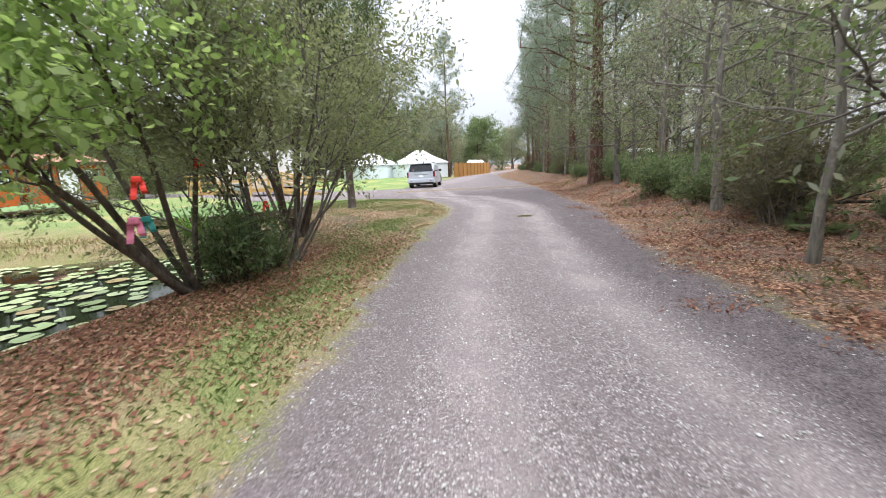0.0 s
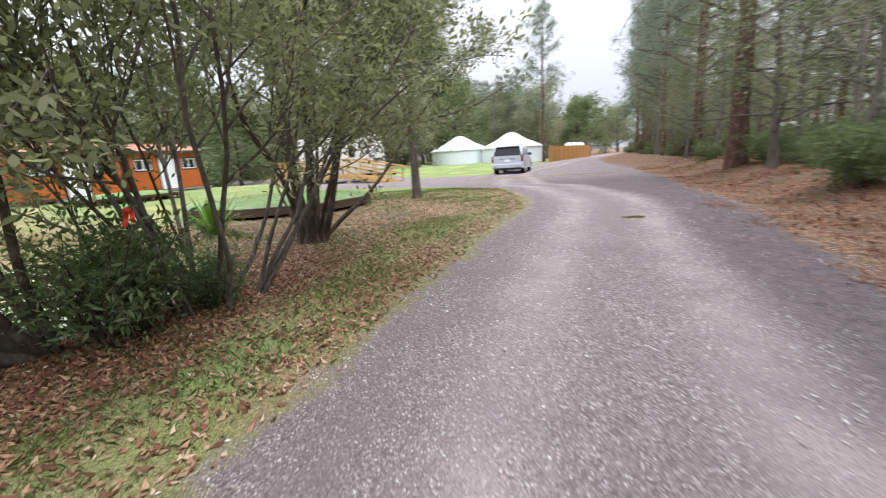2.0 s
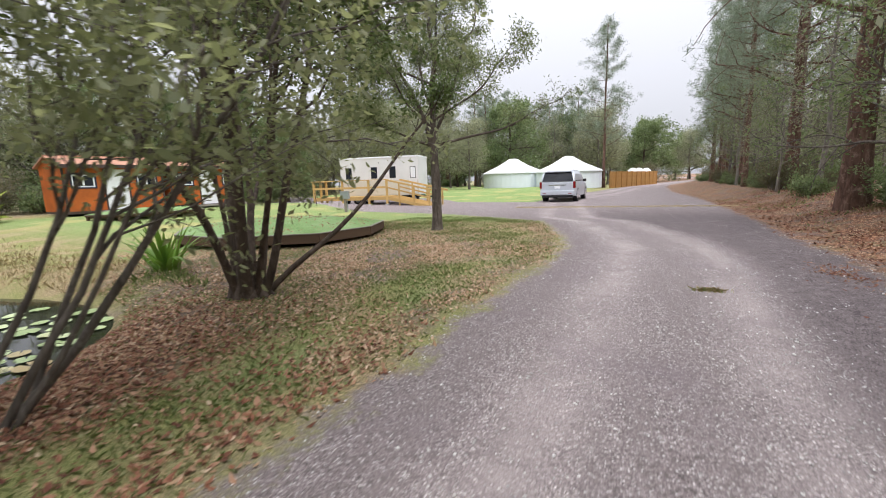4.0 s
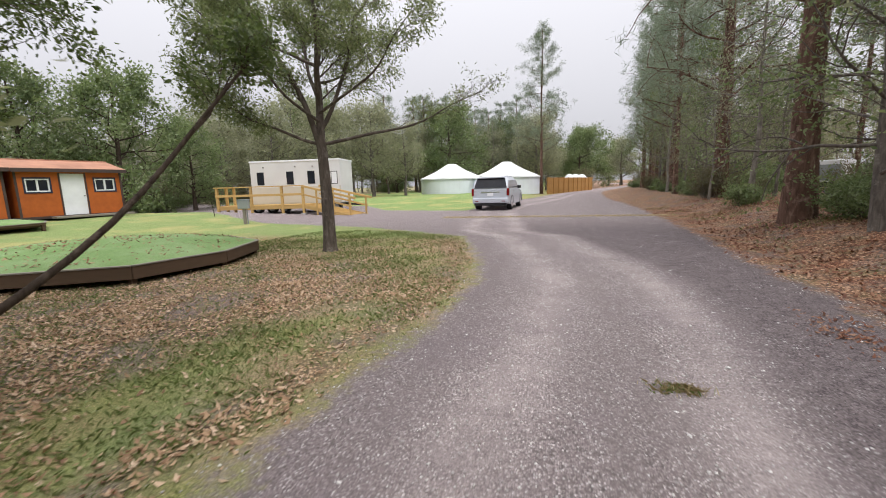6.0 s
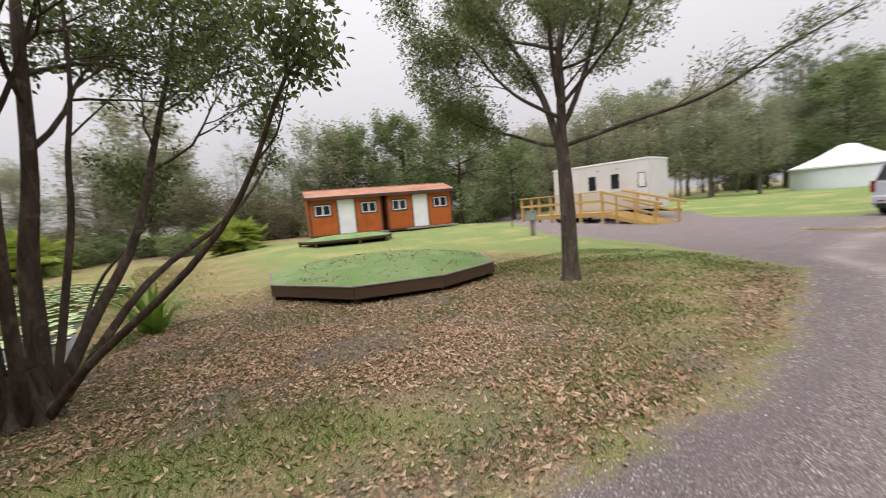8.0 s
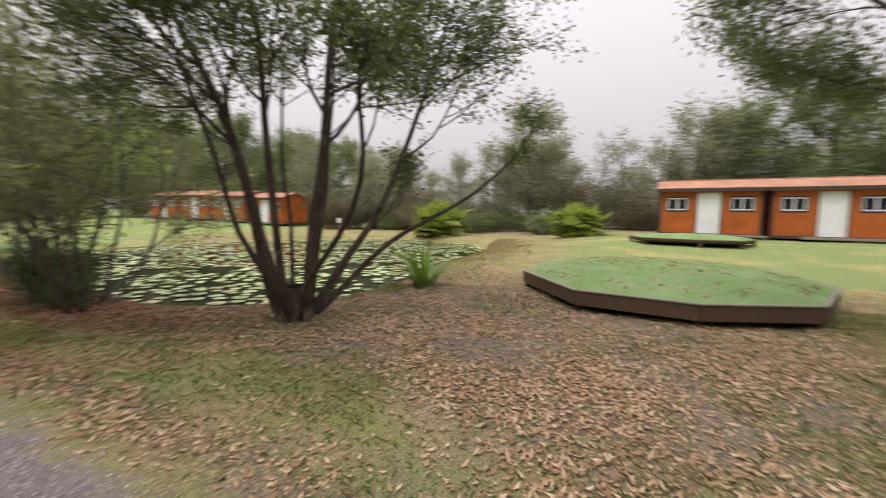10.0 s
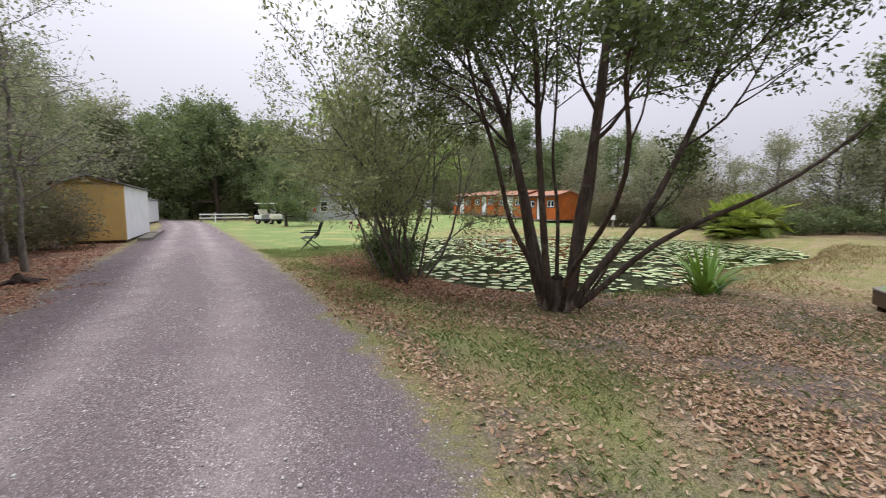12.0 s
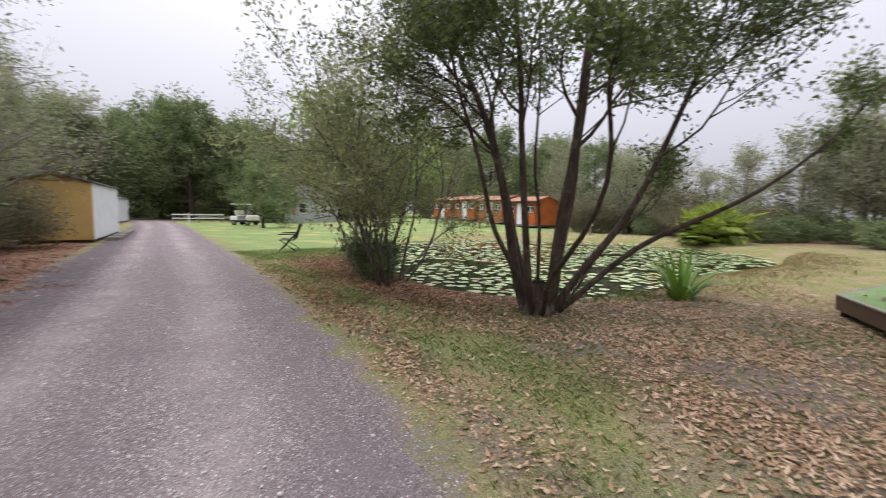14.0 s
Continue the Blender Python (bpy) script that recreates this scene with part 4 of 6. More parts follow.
w, c = low_bush(66, 1.9, 1.3, LEAF_THICKET, 36, 7, 0.11, 0.34)
under_a = plant("undergrowth_bush", at_ground(6.4, 6.6), "tangled olive-green undergrowth bush", "bush", w, BARK_PALE, c, "undergrowth", "branchwork")
w, c = low_bush(67, 1.3, 1.1, LEAF_GREEN, 24, 8, 0.11, 0.4)
under_b = plant("undergrowth_bush", at_ground(6.9, 12.0), "low green undergrowth bush", "bush", w, BARK_GREY, c, "undergrowth", "branchwork")
w, c = fan_palm(68, 22, 1.1, LEAF_GREEN)
palmetto = plant("palmetto", at_ground(7.6, 10.0), "low dark green palmetto in the wood", "palm", w, BARK_GREY, c, "palmettos", "stalk_base", "foliage")

WOOD_EDGE_Y = [-60, -30, -12, 4, 10, 20, 30, 50, 80, 130]
WOOD_EDGE_X = [4.0, 4.2, 5.6, 5.4, 6.2, 7.2, 8.0, 9.6, 13.0, 28.0]


def scatter(protos, count, inside, box_xy, gap, lo, hi, seed, kept=None):
    g = np.random.default_rng(seed)
    kept = [] if kept is None else kept
    made = 0
    for _ in range(count * 12):
        if made >= count:
            break
        x, y = g.uniform(box_xy[0], box_xy[1]), g.uniform(box_xy[2], box_xy[3])
        if not inside(x, y) or any((x - a) ** 2 + (y - b) ** 2 < gap * gap for a, b in kept):
            continue
        kept.append((x, y))
        copy_thing(protos[int(g.integers(len(protos)))], at_ground(x, y, g.uniform(0, 360), g.uniform(lo, hi)))
        made += 1


def east(x, y, start=0.6, end=60.0):
    d = x - float(np.interp(y, WOOD_EDGE_Y, WOOD_EDGE_X))
    shed_zone = (-19 < y < -7.5 and x < 6.6) or (-41 < y < -31 and x < 7)
    glade = 14 < y < 38 and abs(x - 1.3 - (y - 11.5) * 0.6245) < 1.4 or (14 < y < 20 and x < 7.2)
    return start < d < end and not shed_zone and not glade


copy_thing(wood_c, at_ground(-4.3, 0.4, 50, 0.74))
copy_thing(wood_a, at_ground(5.3, -7.0, 70, 0.8))
for x, y, s in ((5.1, -6.7, 1.2), (5.7, -4.6, 1.1), (6.0, -2.6, 1.2), (5.9, 0.2, 1.0)):
    copy_thing(under_a, at_ground(x, y, x * 90, s))
for x, y, s in ((-29.5, 31.5, 0.84), (-33.0, 28.0, 0.78), (-27.5, 36.0, 0.55), (-35.5, 23.0, 0.74)):
    copy_thing(oak, at_ground(x, y, x * 53, s))
for x, y, s in ((-19.0, 53.5, 0.95), (-15.5, 55.0, 0.75), (-23.0, 50.0, 0.9), (-26.5, 45.5, 0.85), (-21.0, 58.0, 1.0)):
    copy_thing(wood_d, at_ground(x, y, x * 41, s))
for x, y, s in ((-7.7, 88.0, 0.8), (-11.5, 91.0, 0.78), (-16.0, 86.0, 0.68), (-21.0, 86.0, 0.7), (-4.0, 92.0, 0.72), (-9.5, 84.0, 0.7)):
    copy_thing(pine_b, at_ground(x, y, x * 61, s))
copy_thing(wood_a, at_ground(4.3, -0.4, 200, 1.05))
copy_thing(wood_a, at_ground(5.6, 1.6, 310, 1.1))
copy_thing(oak, at_ground(-6.8, -22.6, 70, 0.4))
copy_thing(wood_c, at_ground(5.2, -2.8, 20, 0.95))
copy_thing(wood_b, at_ground(-33, 15.5, 20, 0.8))
copy_thing(wood_b, at_ground(-35, 18.2, 120, 0.75))
PINES = ((9.6, 31.0, 0.95), (9.4, 38.0, 0.85), (11.0, 45.0, 1.0), (12.5, 54.0, 0.9), (14.0, 26.0, 0.9))
for x, y, s in PINES:
    copy_thing(pine_b if s < 0.93 else pine_a, at_ground(x, y, x * 77, s))
trees = [(7.6, 20.1), (10.5, 33.0), (4.95, 4.35), (6.3, 8.5)] + [(x, y) for x, y, s in PINES]
scatter([wood_a, wood_c, wood_c, wood_c, wood_b, wood_c], 48, lambda x, y: east(x, y, 0.5, 6.5), (4, 22, -14, 58), 1.5, 0.7, 1.15, 71, trees)
scatter([wood_c, wood_c, wood_d, wood_b], 80, lambda x, y: east(x, y, 6.0, 26), (8, 44, -45, 100), 3.0, 0.7, 1.1, 72, trees)
scatter([under_a, under_b, under_b, palmetto], 125, lambda x, y: east(x, y, 0.3, 5), (4.5, 20, -16, 70), 0.85, 0.4, 1.0, 73)
scatter([under_a, under_b], 48, lambda x, y: east(x, y, 5, 17), (9, 34, -20, 80), 1.8, 1.0, 1.8, 83)
scatter([under_a, under_b], 38, lambda x, y: road_inside(x, y) < -1, (-42, 24, -84, -58), 2.2, 1.4, 2.3, 84)
scatter([under_a, under_b], 30, lambda x, y: True, (-42, -33, -44, 50), 2.0, 1.3, 2.2, 85)
scatter([under_a, under_b], 22, lambda x, y: road_inside(x, y) < -2, (-45, 40, 84, 104), 2.0, 1.2, 2.0, 86)
scatter([pine_a, pine_b], 20, lambda x, y: east(x, y, 2.0, 18), (8, 32, 10, 85), 5.0, 0.75, 0.95, 74, trees)
scatter([wood_d, wood_c, wood_d, wood_c], 84, lambda x, y: x < -31 - 2 * (y > 20) or (y > 42 and x < -26), (-56, -27, -14, 64), 2.8, 0.55, 0.85, 75)
scatter([wood_d, oak, wood_b], 34, lambda x, y: road_inside(x, y) < -2.5, (2, 48, 96, 142), 3.6, 0.8, 1.15, 82)
scatter([under_a, under_b], 46, lambda x, y: True, (-34, -29.5, -10, 46), 1.3, 1.0, 1.6, 76)
scatter([wood_d, wood_c, wood_d, wood_d, oak], 70, lambda x, y: y > 74 + 0.15 * x or x < -22, (-60, 5, 52, 108), 3.4, 0.8, 1.2, 77)
scatter([pine_b, pine_b, pine_a], 15, lambda x, y: east(x, y, 0.8, 6), (6, 20, 24, 62), 2.6, 0.6, 0.95, 87, trees)
scatter([pine_b, pine_a], 16, lambda x, y: True, (-55, 3, 78, 112), 4.0, 0.8, 1.05, 78)
for x, y, s in ((-4.0, -46, 1.12), (-1.0, -51, 1.15), (1.5, -57, 1.15), (-9.5, -52, 1.1), (-15, -53, 1.05), (-20, -49, 0.95), (0.5, -66, 1.1), (4.5, -60, 1.0), (-26, -54, 1.0), (6.5, -48, 0.9), (-32, -44, 0.9), (-9.2, -37.5, 0.62), (-11.9, -35.6, 0.5)):
    copy_thing(oak, at_ground(x, y, x * 37, s))
scatter([oak, oak, wood_d], 34, lambda x, y: not (-6 < x - float(np.interp(y, ROAD_Y, ROAD_LEFT)) < 7) or y < -78, (-46, 26, -90, -46), 5.0, 0.85, 1.2, 79)
scatter([wood_b, wood_d, oak], 26, lambda x, y: True, (-58, -36, -48, -13), 3.6, 0.75, 1.05, 80)
scatter([wood_b, wood_d, under_a], 24, lambda x, y: True, (6.8, 20, -46, -14), 2.6, 0.8, 1.2, 81)


# ---- buildings and things ----
def cabin(m, group, label):
    """A small orange cabin: x along the front, y into the house, origin at the middle of the front's foot."""
    ob = thing("cabin", m, label, "cabin", group)
    W, D, H, R = 4.45, 3.2, 2.42, 2.86
    hw = W / 2
    dx, dw, dh = 0.0, 1.02, 2.1
    wy = 0.12
    holes = [(-hw + 0.36, -hw + 1.28), (hw - 1.28, hw - 0.36)]
    z0, z1 = 1.32, 1.95
    front = bmesh.new()
    cuts = [-hw, holes[0][0], holes[0][1], dx - dw / 2, dx + dw / 2, holes[1][0], holes[1][1], hw]
    for k, (a, b) in enumerate(zip(cuts, cuts[1:])):
        if k in (1, 5):
            box((a, 0, 0.12), (b, wy, z0), bm=front)
            box((a, 0, z1), (b, wy, H), bm=front)
        elif k == 3:
            box((a, 0, 0.12 + dh), (b, wy, H), bm=front)
        else:
            box((a, 0, 0.12), (b, wy, H), bm=front)
    bmesh.ops.remove_doubles(front, verts=front.verts, dist=0.001)
    part("front_wall", front, ORANGE, ob)
    for s, nm in ((-1, "side_wall"), (1, "side_wall")):
        b = bmesh.new()
        x0, x1 = s * hw, s * (hw - wy)
        ring = [(wy + 0.003, 0.12), (D, 0.12), (D, H), (D / 2, R), (wy + 0.003, H)]
        f = b.faces.new([b.verts.new((x0, y, z)) for y, z in ring])
        top = bmesh.ops.extrude_face_region(b, geom=[f])
        bmesh.ops.translate(b, vec=(x1 - x0, 0, 0), verts=[v for v in top["geom"] if isinstance(v, bmesh.types.BMVert)])
        part(nm, b, ORANGE, ob)
    part("back_wall", box((-hw + wy, D - wy, 0.12), (hw - wy, D - 0.003, H)), ORANGE, ob)
    part("floor", box((-hw + 0.01, 0.01, 0.0), (hw - 0.01, D - 0.01, 0.115)), TRIM_DARK, ob)
    for s in (-1, 1):
        b = bmesh.new()
        y0, y1 = (-0.28, D / 2) if s < 0 else (D + 0.28, D / 2)
        za = H - 0.08
        ring = [(y0, za), (y1, R), (y1, R + 0.09), (y0, za + 0.09)]
        f = b.faces.new([b.verts.new((-hw - 0.16, y, z)) for y, z in ring])
        top = bmesh.ops.extrude_face_region(b, geom=[f])
        bmesh.ops.translate(b, vec=(W + 0.32, 0, 0), verts=[v for v in top["geom"] if isinstance(v, bmesh.types.BMVert)])
        roof = part("roof", b, ROOF_RED, ob)
    part("ridge_cap", box((-hw - 0.16, D / 2 - 0.09, R + 0.06), (hw + 0.16, D / 2 + 0.09, R + 0.12), 0.02), ROOF_RED, ob)
    part("fascia", box((-hw - 0.16, -0.31, H - 0.16), (hw + 0.16, -0.285, H + 0.02), 0.004), TRIM_DARK, ob)
    for x in (-hw, hw):
        s = 1 if x > 0 else -1
        part("corner_trim", box((x - 0.09 * (s > 0) - 0.005 * (s < 0), -0.025, 0.12), (x + 0.005 * (s > 0) + 0.09 * (s < 0), -0.002, H)), TRIM_DARK, ob)
    part("sill_beam", box((-hw, -0.03, 0.0), (hw, -0.003, 0.13), 0.004), TRIM_DARK, ob)
    for x in (dx - dw / 2 - 0.07, dx + dw / 2 + 0.002):
        part("door_trim", box((x, -0.03, 0.13), (x + 0.068, -0.003, 0.14 + dh)), TRIM_DARK, ob)
    door = part("door", box((dx - dw / 2 + 0.004, 0.01, 0.13), (dx + dw / 2 - 0.004, 0.055, 0.11 + dh), 0.004), WHITE, ob, "plain white door")
    part("door_knob", rod((dw / 2 - 0.1, 0.008, 1.08), (dw / 2 - 0.1, -0.05, 1.08), 0.028), CHROME, door)
    for a, b in holes:
        win = part("window", box((a + 0.005, 0.05, z0 + 0.005), (b - 0.005, 0.062, z1 - 0.005)), GLASS, ob, "dark glass window")
        f = bmesh.new()
        for q in ((a, 0.0, z0, b, 0.05, z0 + 0.06), (a, 0.0, z1 - 0.06, b, 0.05, z1), (a, 0.0, z0 + 0.06, a + 0.06, 0.05, z1 - 0.06), (b - 0.06, 0.0, z0 + 0.06, b, 0.05, z1 - 0.06),
                  ((a + b) / 2 - 0.04, 0.0, z0 + 0.06, (a + b) / 2 + 0.04, 0.05, z1 - 0.06)):
            box(q[:3], q[3:], bm=f)
        part("window_frame", f, WHITE, win)
        t = bmesh.new()
        for q in ((a - 0.07, -0.022, z0 - 0.07, b + 0.07, -0.003, z0), (a - 0.07, -0.022, z1, b + 0.07, -0.003, z1 + 0.07), (a - 0.07, -0.022, z0, a, -0.003, z1), (b, -0.022, z0, b + 0.07, -0.003, z1)):
            box(q[:3], q[3:], bm=t)
        part("window_trim", t, NAVY, win)
    part("step", box((dx - 1.1, -0.62, 0.0), (hw + 0.15, -0.04, 0.10), 0.01), DECK_CAP, ob, "grey plank step")
    return ob


c1 = cabin(pose(-23.2, 18.75, ground_z(-23.2, 18.75) + 0.08, 0, 0, 79.5), "pond-side cabins", "orange wooden cabin with terracotta roof and white door")
copy_thing(c1, pose(-22.3, 23.45, ground_z(-22.3, 23.45) + 0.08, 0, 0, 79.5))
for y in (-15.7, -20.4, -25.1, -29.8):
    copy_thing(c1, pose(-29.6 - 0.12 * (y + 15.7) * -0.4, y, ground_z(-29.6, y) + 0.12, 0, 0, 85))["group"] = "far cabins"


def turf_platform(outline, z, m, label, rim=0.22, legs=True, dome=0.2, name="turf_platform"):
    """A low polygonal deck covered with artificial turf, edged with boards."""
    ob = thing(name, m, label, "platform", "turf platforms")
    cx, cy = sum(p[0] for p in outline) / len(outline), sum(p[1] for p in outline) / len(outline)
    n = len(outline)
    co, fa = [], []
    rings = (1.0, 0.985, 0.8, 0.55, 0.28)
    for k, s in enumerate(rings):
        for j in range(n * 4):
            a, b = outline[j // 4], outline[(j // 4 + 1) % n]
            f = (j % 4) / 4
            x, y = a[0] + (b[0] - a[0]) * f, a[1] + (b[1] - a[1]) * f
            lift = 0.0 if k == 0 else 0.012 + dome * (1 - ((s - 0.28) / 0.72) ** 2)
            co.append((cx + (x - cx) * s, cy + (y - cy) * s, z - 0.02 + lift))
    t = n * 4
    for k in range(len(rings) - 1):
        fa += [(k * t + j, k * t + (j + 1) % t, (k + 1) * t + (j + 1) % t, (k + 1) * t + j) for j in range(t)]
    co.append((cx, cy, z + dome))
    fa += [((len(rings) - 1) * t + j, (len(rings) - 1) * t + (j + 1) % t, len(co) - 1, len(co) - 1) for j in range(t)]
    part("turf", mesh_from("turf", co, [f if f[2] != f[3] else f[:3] for f in fa], TURF, True), None, ob, "pale green artificial turf")
    for a, b in zip(outline, outline[1:] + outline[:1]):
        part("edge_board", beam((a[0], a[1], z - rim / 2 - 0.03), (b[0], b[1], z - rim / 2 - 0.03), 0.045, rim, 0.006) if abs(a[0] - b[0]) < 1e-6 else upright_board(a, b, z - rim - 0.03, z - 0.03, 0.045), DECK_SIDE, ob)
        d = Vector((b[0] - a[0], b[1] - a[1], 0)).normalized() * 0.02
        part("cap_board", upright_board(a, b, z - 0.028, z - 0.004, 0.075), DECK_CAP, ob, "grey weathered cap board")
    if legs:
        for x, y in outline:
            px, py = cx + (x - cx) * 0.965, cy + (y - cy) * 0.965
            g = ground_z(px, py) - m.translation.z
            part("leg", box((px - 0.05, py - 0.05, g - 0.05), (px + 0.05, py + 0.05, z - 0.05), 0.006), DECK_SIDE, ob)
        part("joist_frame", prism([(cx + (x - cx) * 0.94, cy + (y - cy) * 0.94) for x, y in outline], z - 0.17, z - 0.06), DECK_SIDE, ob)
    return ob


def upright_board(a, b, z0, z1, t):
    d = Vector((b[0] - a[0], b[1] - a[1]))
    q = Vector((d.y, -d.x)).normalized() * t / 2
    pts = [(a[0] + q.x, a[1] + q.y), (b[0] + q.x, b[1] + q.y), (b[0] - q.x, b[1] - q.y), (a[0] - q.x, a[1] - q.y)]
    return prism(pts, z0, z1, 0.004)


turf_platform([(-7.5, 11.75), (-5.55, 12.85), (-5.1, 14.5), (-5.6, 16.1), (-7.5, 17.1), (-9.7, 16.9), (-11.2, 15.7), (-11.3, 13.6), (-9.6, 12.05)], 0.36, pose(0, 0, 0),
              "low many-sided deck topped with pale green turf and fallen leaves")
pz = ground_z(-17.6, 17.4)
turf_platform([(-18.6, 14.7), (-17.2, 15.1), (-16.5, 17.0), (-16.5, 18.4), (-17.6, 19.1), (-19.2, 18.5), (-19.8, 16.5)], 0.25, pose(0, 0, pz), "small low deck topped with green turf before the cabins", 0.07, True, 0.16)


def meter_post():
    ob = thing("meter_pedestal", at_ground(-12.5, 23.9, 20, 1, 0.0), "grey metal meter box on a wooden post", "utility box")
    part("post", box((-0.06, -0.06, -0.2), (0.06, 0.06, 0.75), 0.006), DECK_CAP, ob)
    b = part("box", box((-0.24, -0.13, 0.72), (0.24, 0.13, 1.12), 0.02), METAL, ob)
    part("lid", box((-0.26, -0.15, 1.118), (0.26, 0.15, 1.15), 0.008), METAL, b)
    part("conduit", rod((0.1, 0.08, -0.1), (0.1, 0.08, 0.74), 0.025), METAL, ob)
    s = thing("stake", at_ground(-15.8, 25.6, 0, 1, 0), "thin dark stake leaning in the grass", "stake")
    part("rod", rod((0, 0, -0.1), (-0.12, 0, 0.8), 0.02, 0.015), DEAD_WOOD, s)


meter_post()


def trailer():
    """A white box trailer on wheels: x along its length."""
    z = ground_z(-15.5, 33)
    ob = thing("office_trailer", pose(-14.95, 31.8, z, 0, 0, 9), "white box trailer with small windows beside a timber porch", "trailer")
    L, D = 6.2, 2.5
    part("upper_body", box((-L / 2, 0, 0.62), (L / 2, D, 3.46), 0.07), TRAILER_SKIN, ob)
    part("lower_band", box((-L / 2 + 0.03, -0.012, 0.66), (L / 2 - 0.03, 0.02, 1.75), 0.004), TRAILER_LOW, ob)
    part("roof_edge", box((-L / 2 - 0.02, -0.03, 3.38), (L / 2 + 0.02, D + 0.03, 3.49), 0.03), WHITE, ob)
    part("chassis", box((-L / 2 + 0.2, 0.3, 0.42), (L / 2 - 0.2, D - 0.3, 0.62), 0.02), BLACK, ob)
    part("hitch", beam((L / 2 - 0.2, D / 2, 0.5), (L / 2 + 1.1, D / 2, 0.42), 0.12, 0.12), BLACK, ob)
    for x in (-2.6, -0.55, 0.9):
        w = part("window", box((x, -0.028, 1.95), (x + 0.42, -0.006, 2.72), 0.01), GLASS, ob, "narrow dark window")
        part("frame", box((x - 0.035, -0.02, 1.915), (x + 0.455, -0.003, 2.755), 0.01), BLACK, w)
    d = part("door", box((2.38, -0.03, 0.8), (2.98, -0.006, 2.86), 0.01), TRAILER_SKIN, ob)
    part("door_window", box((2.5, -0.04, 1.9), (2.86, -0.028, 2.65), 0.01), WHITE, d)
    part("door_window_frame", box((2.46, -0.036, 1.86), (2.9, -0.031, 2.69), 0.01), BLACK, d)
    for x in (-2.2, 0.0, 1.2):
        part("marker_lamp", box((x, -0.035, 3.02), (x + 0.1, -0.006, 3.08), 0.01), BLACK, ob)
    for x in (-1.9, -1.0, 2.6, -2.9):
        wheel = part("wheel", rod((x, 0.22, 0.36), (x, 0.46, 0.36), 0.36, n=20), RUBBER, ob)
        part("rim", rod((x, 0.21, 0.36), (x, 0.219, 0.36), 0.2, n=16), METAL, wheel)
    for x in (-2.8, 2.8):
        part("jack_stand", rod((x, 0.4, 0.0), (x, 0.4, 0.45), 0.09, 0.06), METAL, ob)


def porch():
    """A timber landing with rails before the trailer, and its ramp."""
    z = ground_z(-15.5, 31.5) - 0.08
    ob = thing("timber_porch", pose(-14.95, 31.8, z, 0, 0, 9), "new yellow timber porch with railings and a ramp", "porch")
    x0, x1, y0, y1, h = -4.3, 1.4, -2.0, -0.12, 0.72
    for k in range(13):
        a = y0 + k * (y1 - y0) / 13
        part("deck_board", box((x0, a, h - 0.04), (x1, a + 0.138, h), 0.004), PINE_WOOD, ob)
    for a, b in (((x0, y0 - 0.03, h - 0.15), (x1, y0 - 0.03, h - 0.15)), ((x0, y1, h - 0.15), (x1, y1, h - 0.15)), ((x0, y0, h - 0.15), (x0, y1, h - 0.15)), ((x1, y0, h - 0.15), (x1, y1, h - 0.15))):
        part("joist", beam(a, b, 0.05, 0.2) if abs(a[1] - b[1]) < 0.01 else box((a[0] - 0.025, a[1] + 0.03, h - 0.25), (a[0] + 0.025, b[1] - 0.03, h - 0.05)), PINE_WOOD, ob)
    px = (x0 + 0.07, x0 + 2.3, x0 + 4.3, x1 - 0.05)
    for x in px:
        p = part("post", box((x - 0.07, y0 - 0.1, 0.15), (x + 0.07, y0 - 0.06 + 0.1, 1.85), 0.008), PINE_WOOD, ob)
        part("pier_block", box((x - 0.16, y0 - 0.2, -0.02), (x + 0.16, y0 + 0.13, 0.2), 0.03), CONCRETE, p)
    for y in (y1 - 0.1, (y0 + y1) / 2):
        part("post", box((x0 + 0.0, y - 0.07, 0.0), (x0 + 0.14, y + 0.07, 1.85), 0.008), PINE_WOOD, ob)
    part("top_rail", box((x0 - 0.08, y0 - 0.16, 1.84), (x1 + 0.02, y0 + 0.1, 1.90), 0.006), PINE_WOOD, ob)
    part("mid_rail", box((x0, y0 - 0.135, 1.28), (x1, y0 - 0.102, 1.42), 0.006), PINE_WOOD, ob)
    part("top_rail", box((x0 - 0.08, y0 + 0.11, 1.84), (x0 + 0.18, y1, 1.90), 0.006), PINE_WOOD, ob)
    part("mid_rail", box((x0 - 0.04, y0, 1.28), (x0 - 0.005, y1, 1.42), 0.006), PINE_WOOD, ob)
    rl = 3.9
    swing = Matrix.Translation((x1, y0, 0)) @ pose(0, 0, 0, 0, 0, -24) @ Matrix.Translation((-x1, -y0, 0))
    for k in range(34):
        f = k / 34
        x = x1 + f * rl
        zz = h - f * (h - 0.03)
        part("ramp_board", box((x, y0, zz - 0.045), (x + rl / 34 - 0.008, y0 + 1.3, zz - 0.005), 0.003), PINE_WOOD, ob).matrix_basis = swing
    for y in (y0 - 0.04, y0 + 1.34):
        part("ramp_stringer", beam((x1, y, h - 0.13), (x1 + rl, y, -0.02), 0.05, 0.22), PINE_WOOD, ob).matrix_basis = swing
        for f in (0.30, 0.64, 0.97):
            x = x1 + rl * f
            zz = h - f * h
            part("ramp_post", box((x - 0.05, y - 0.1, -0.05), (x + 0.05, y - 0.03, zz + 1.12), 0.006), PINE_WOOD, ob).matrix_basis = swing
        part("ramp_rail", beam((x1, y - 0.06, h + 1.12), (x1 + rl + 0.3, y - 0.06, 1.05), 0.09, 0.12), PINE_WOOD, ob).matrix_basis = swing
        part("ramp_rail", beam((x1, y - 0.06, h + 0.62), (x1 + rl, y - 0.06, 0.58), 0.05, 0.1), PINE_WOOD, ob).matrix_basis = swing


trailer()
porch()


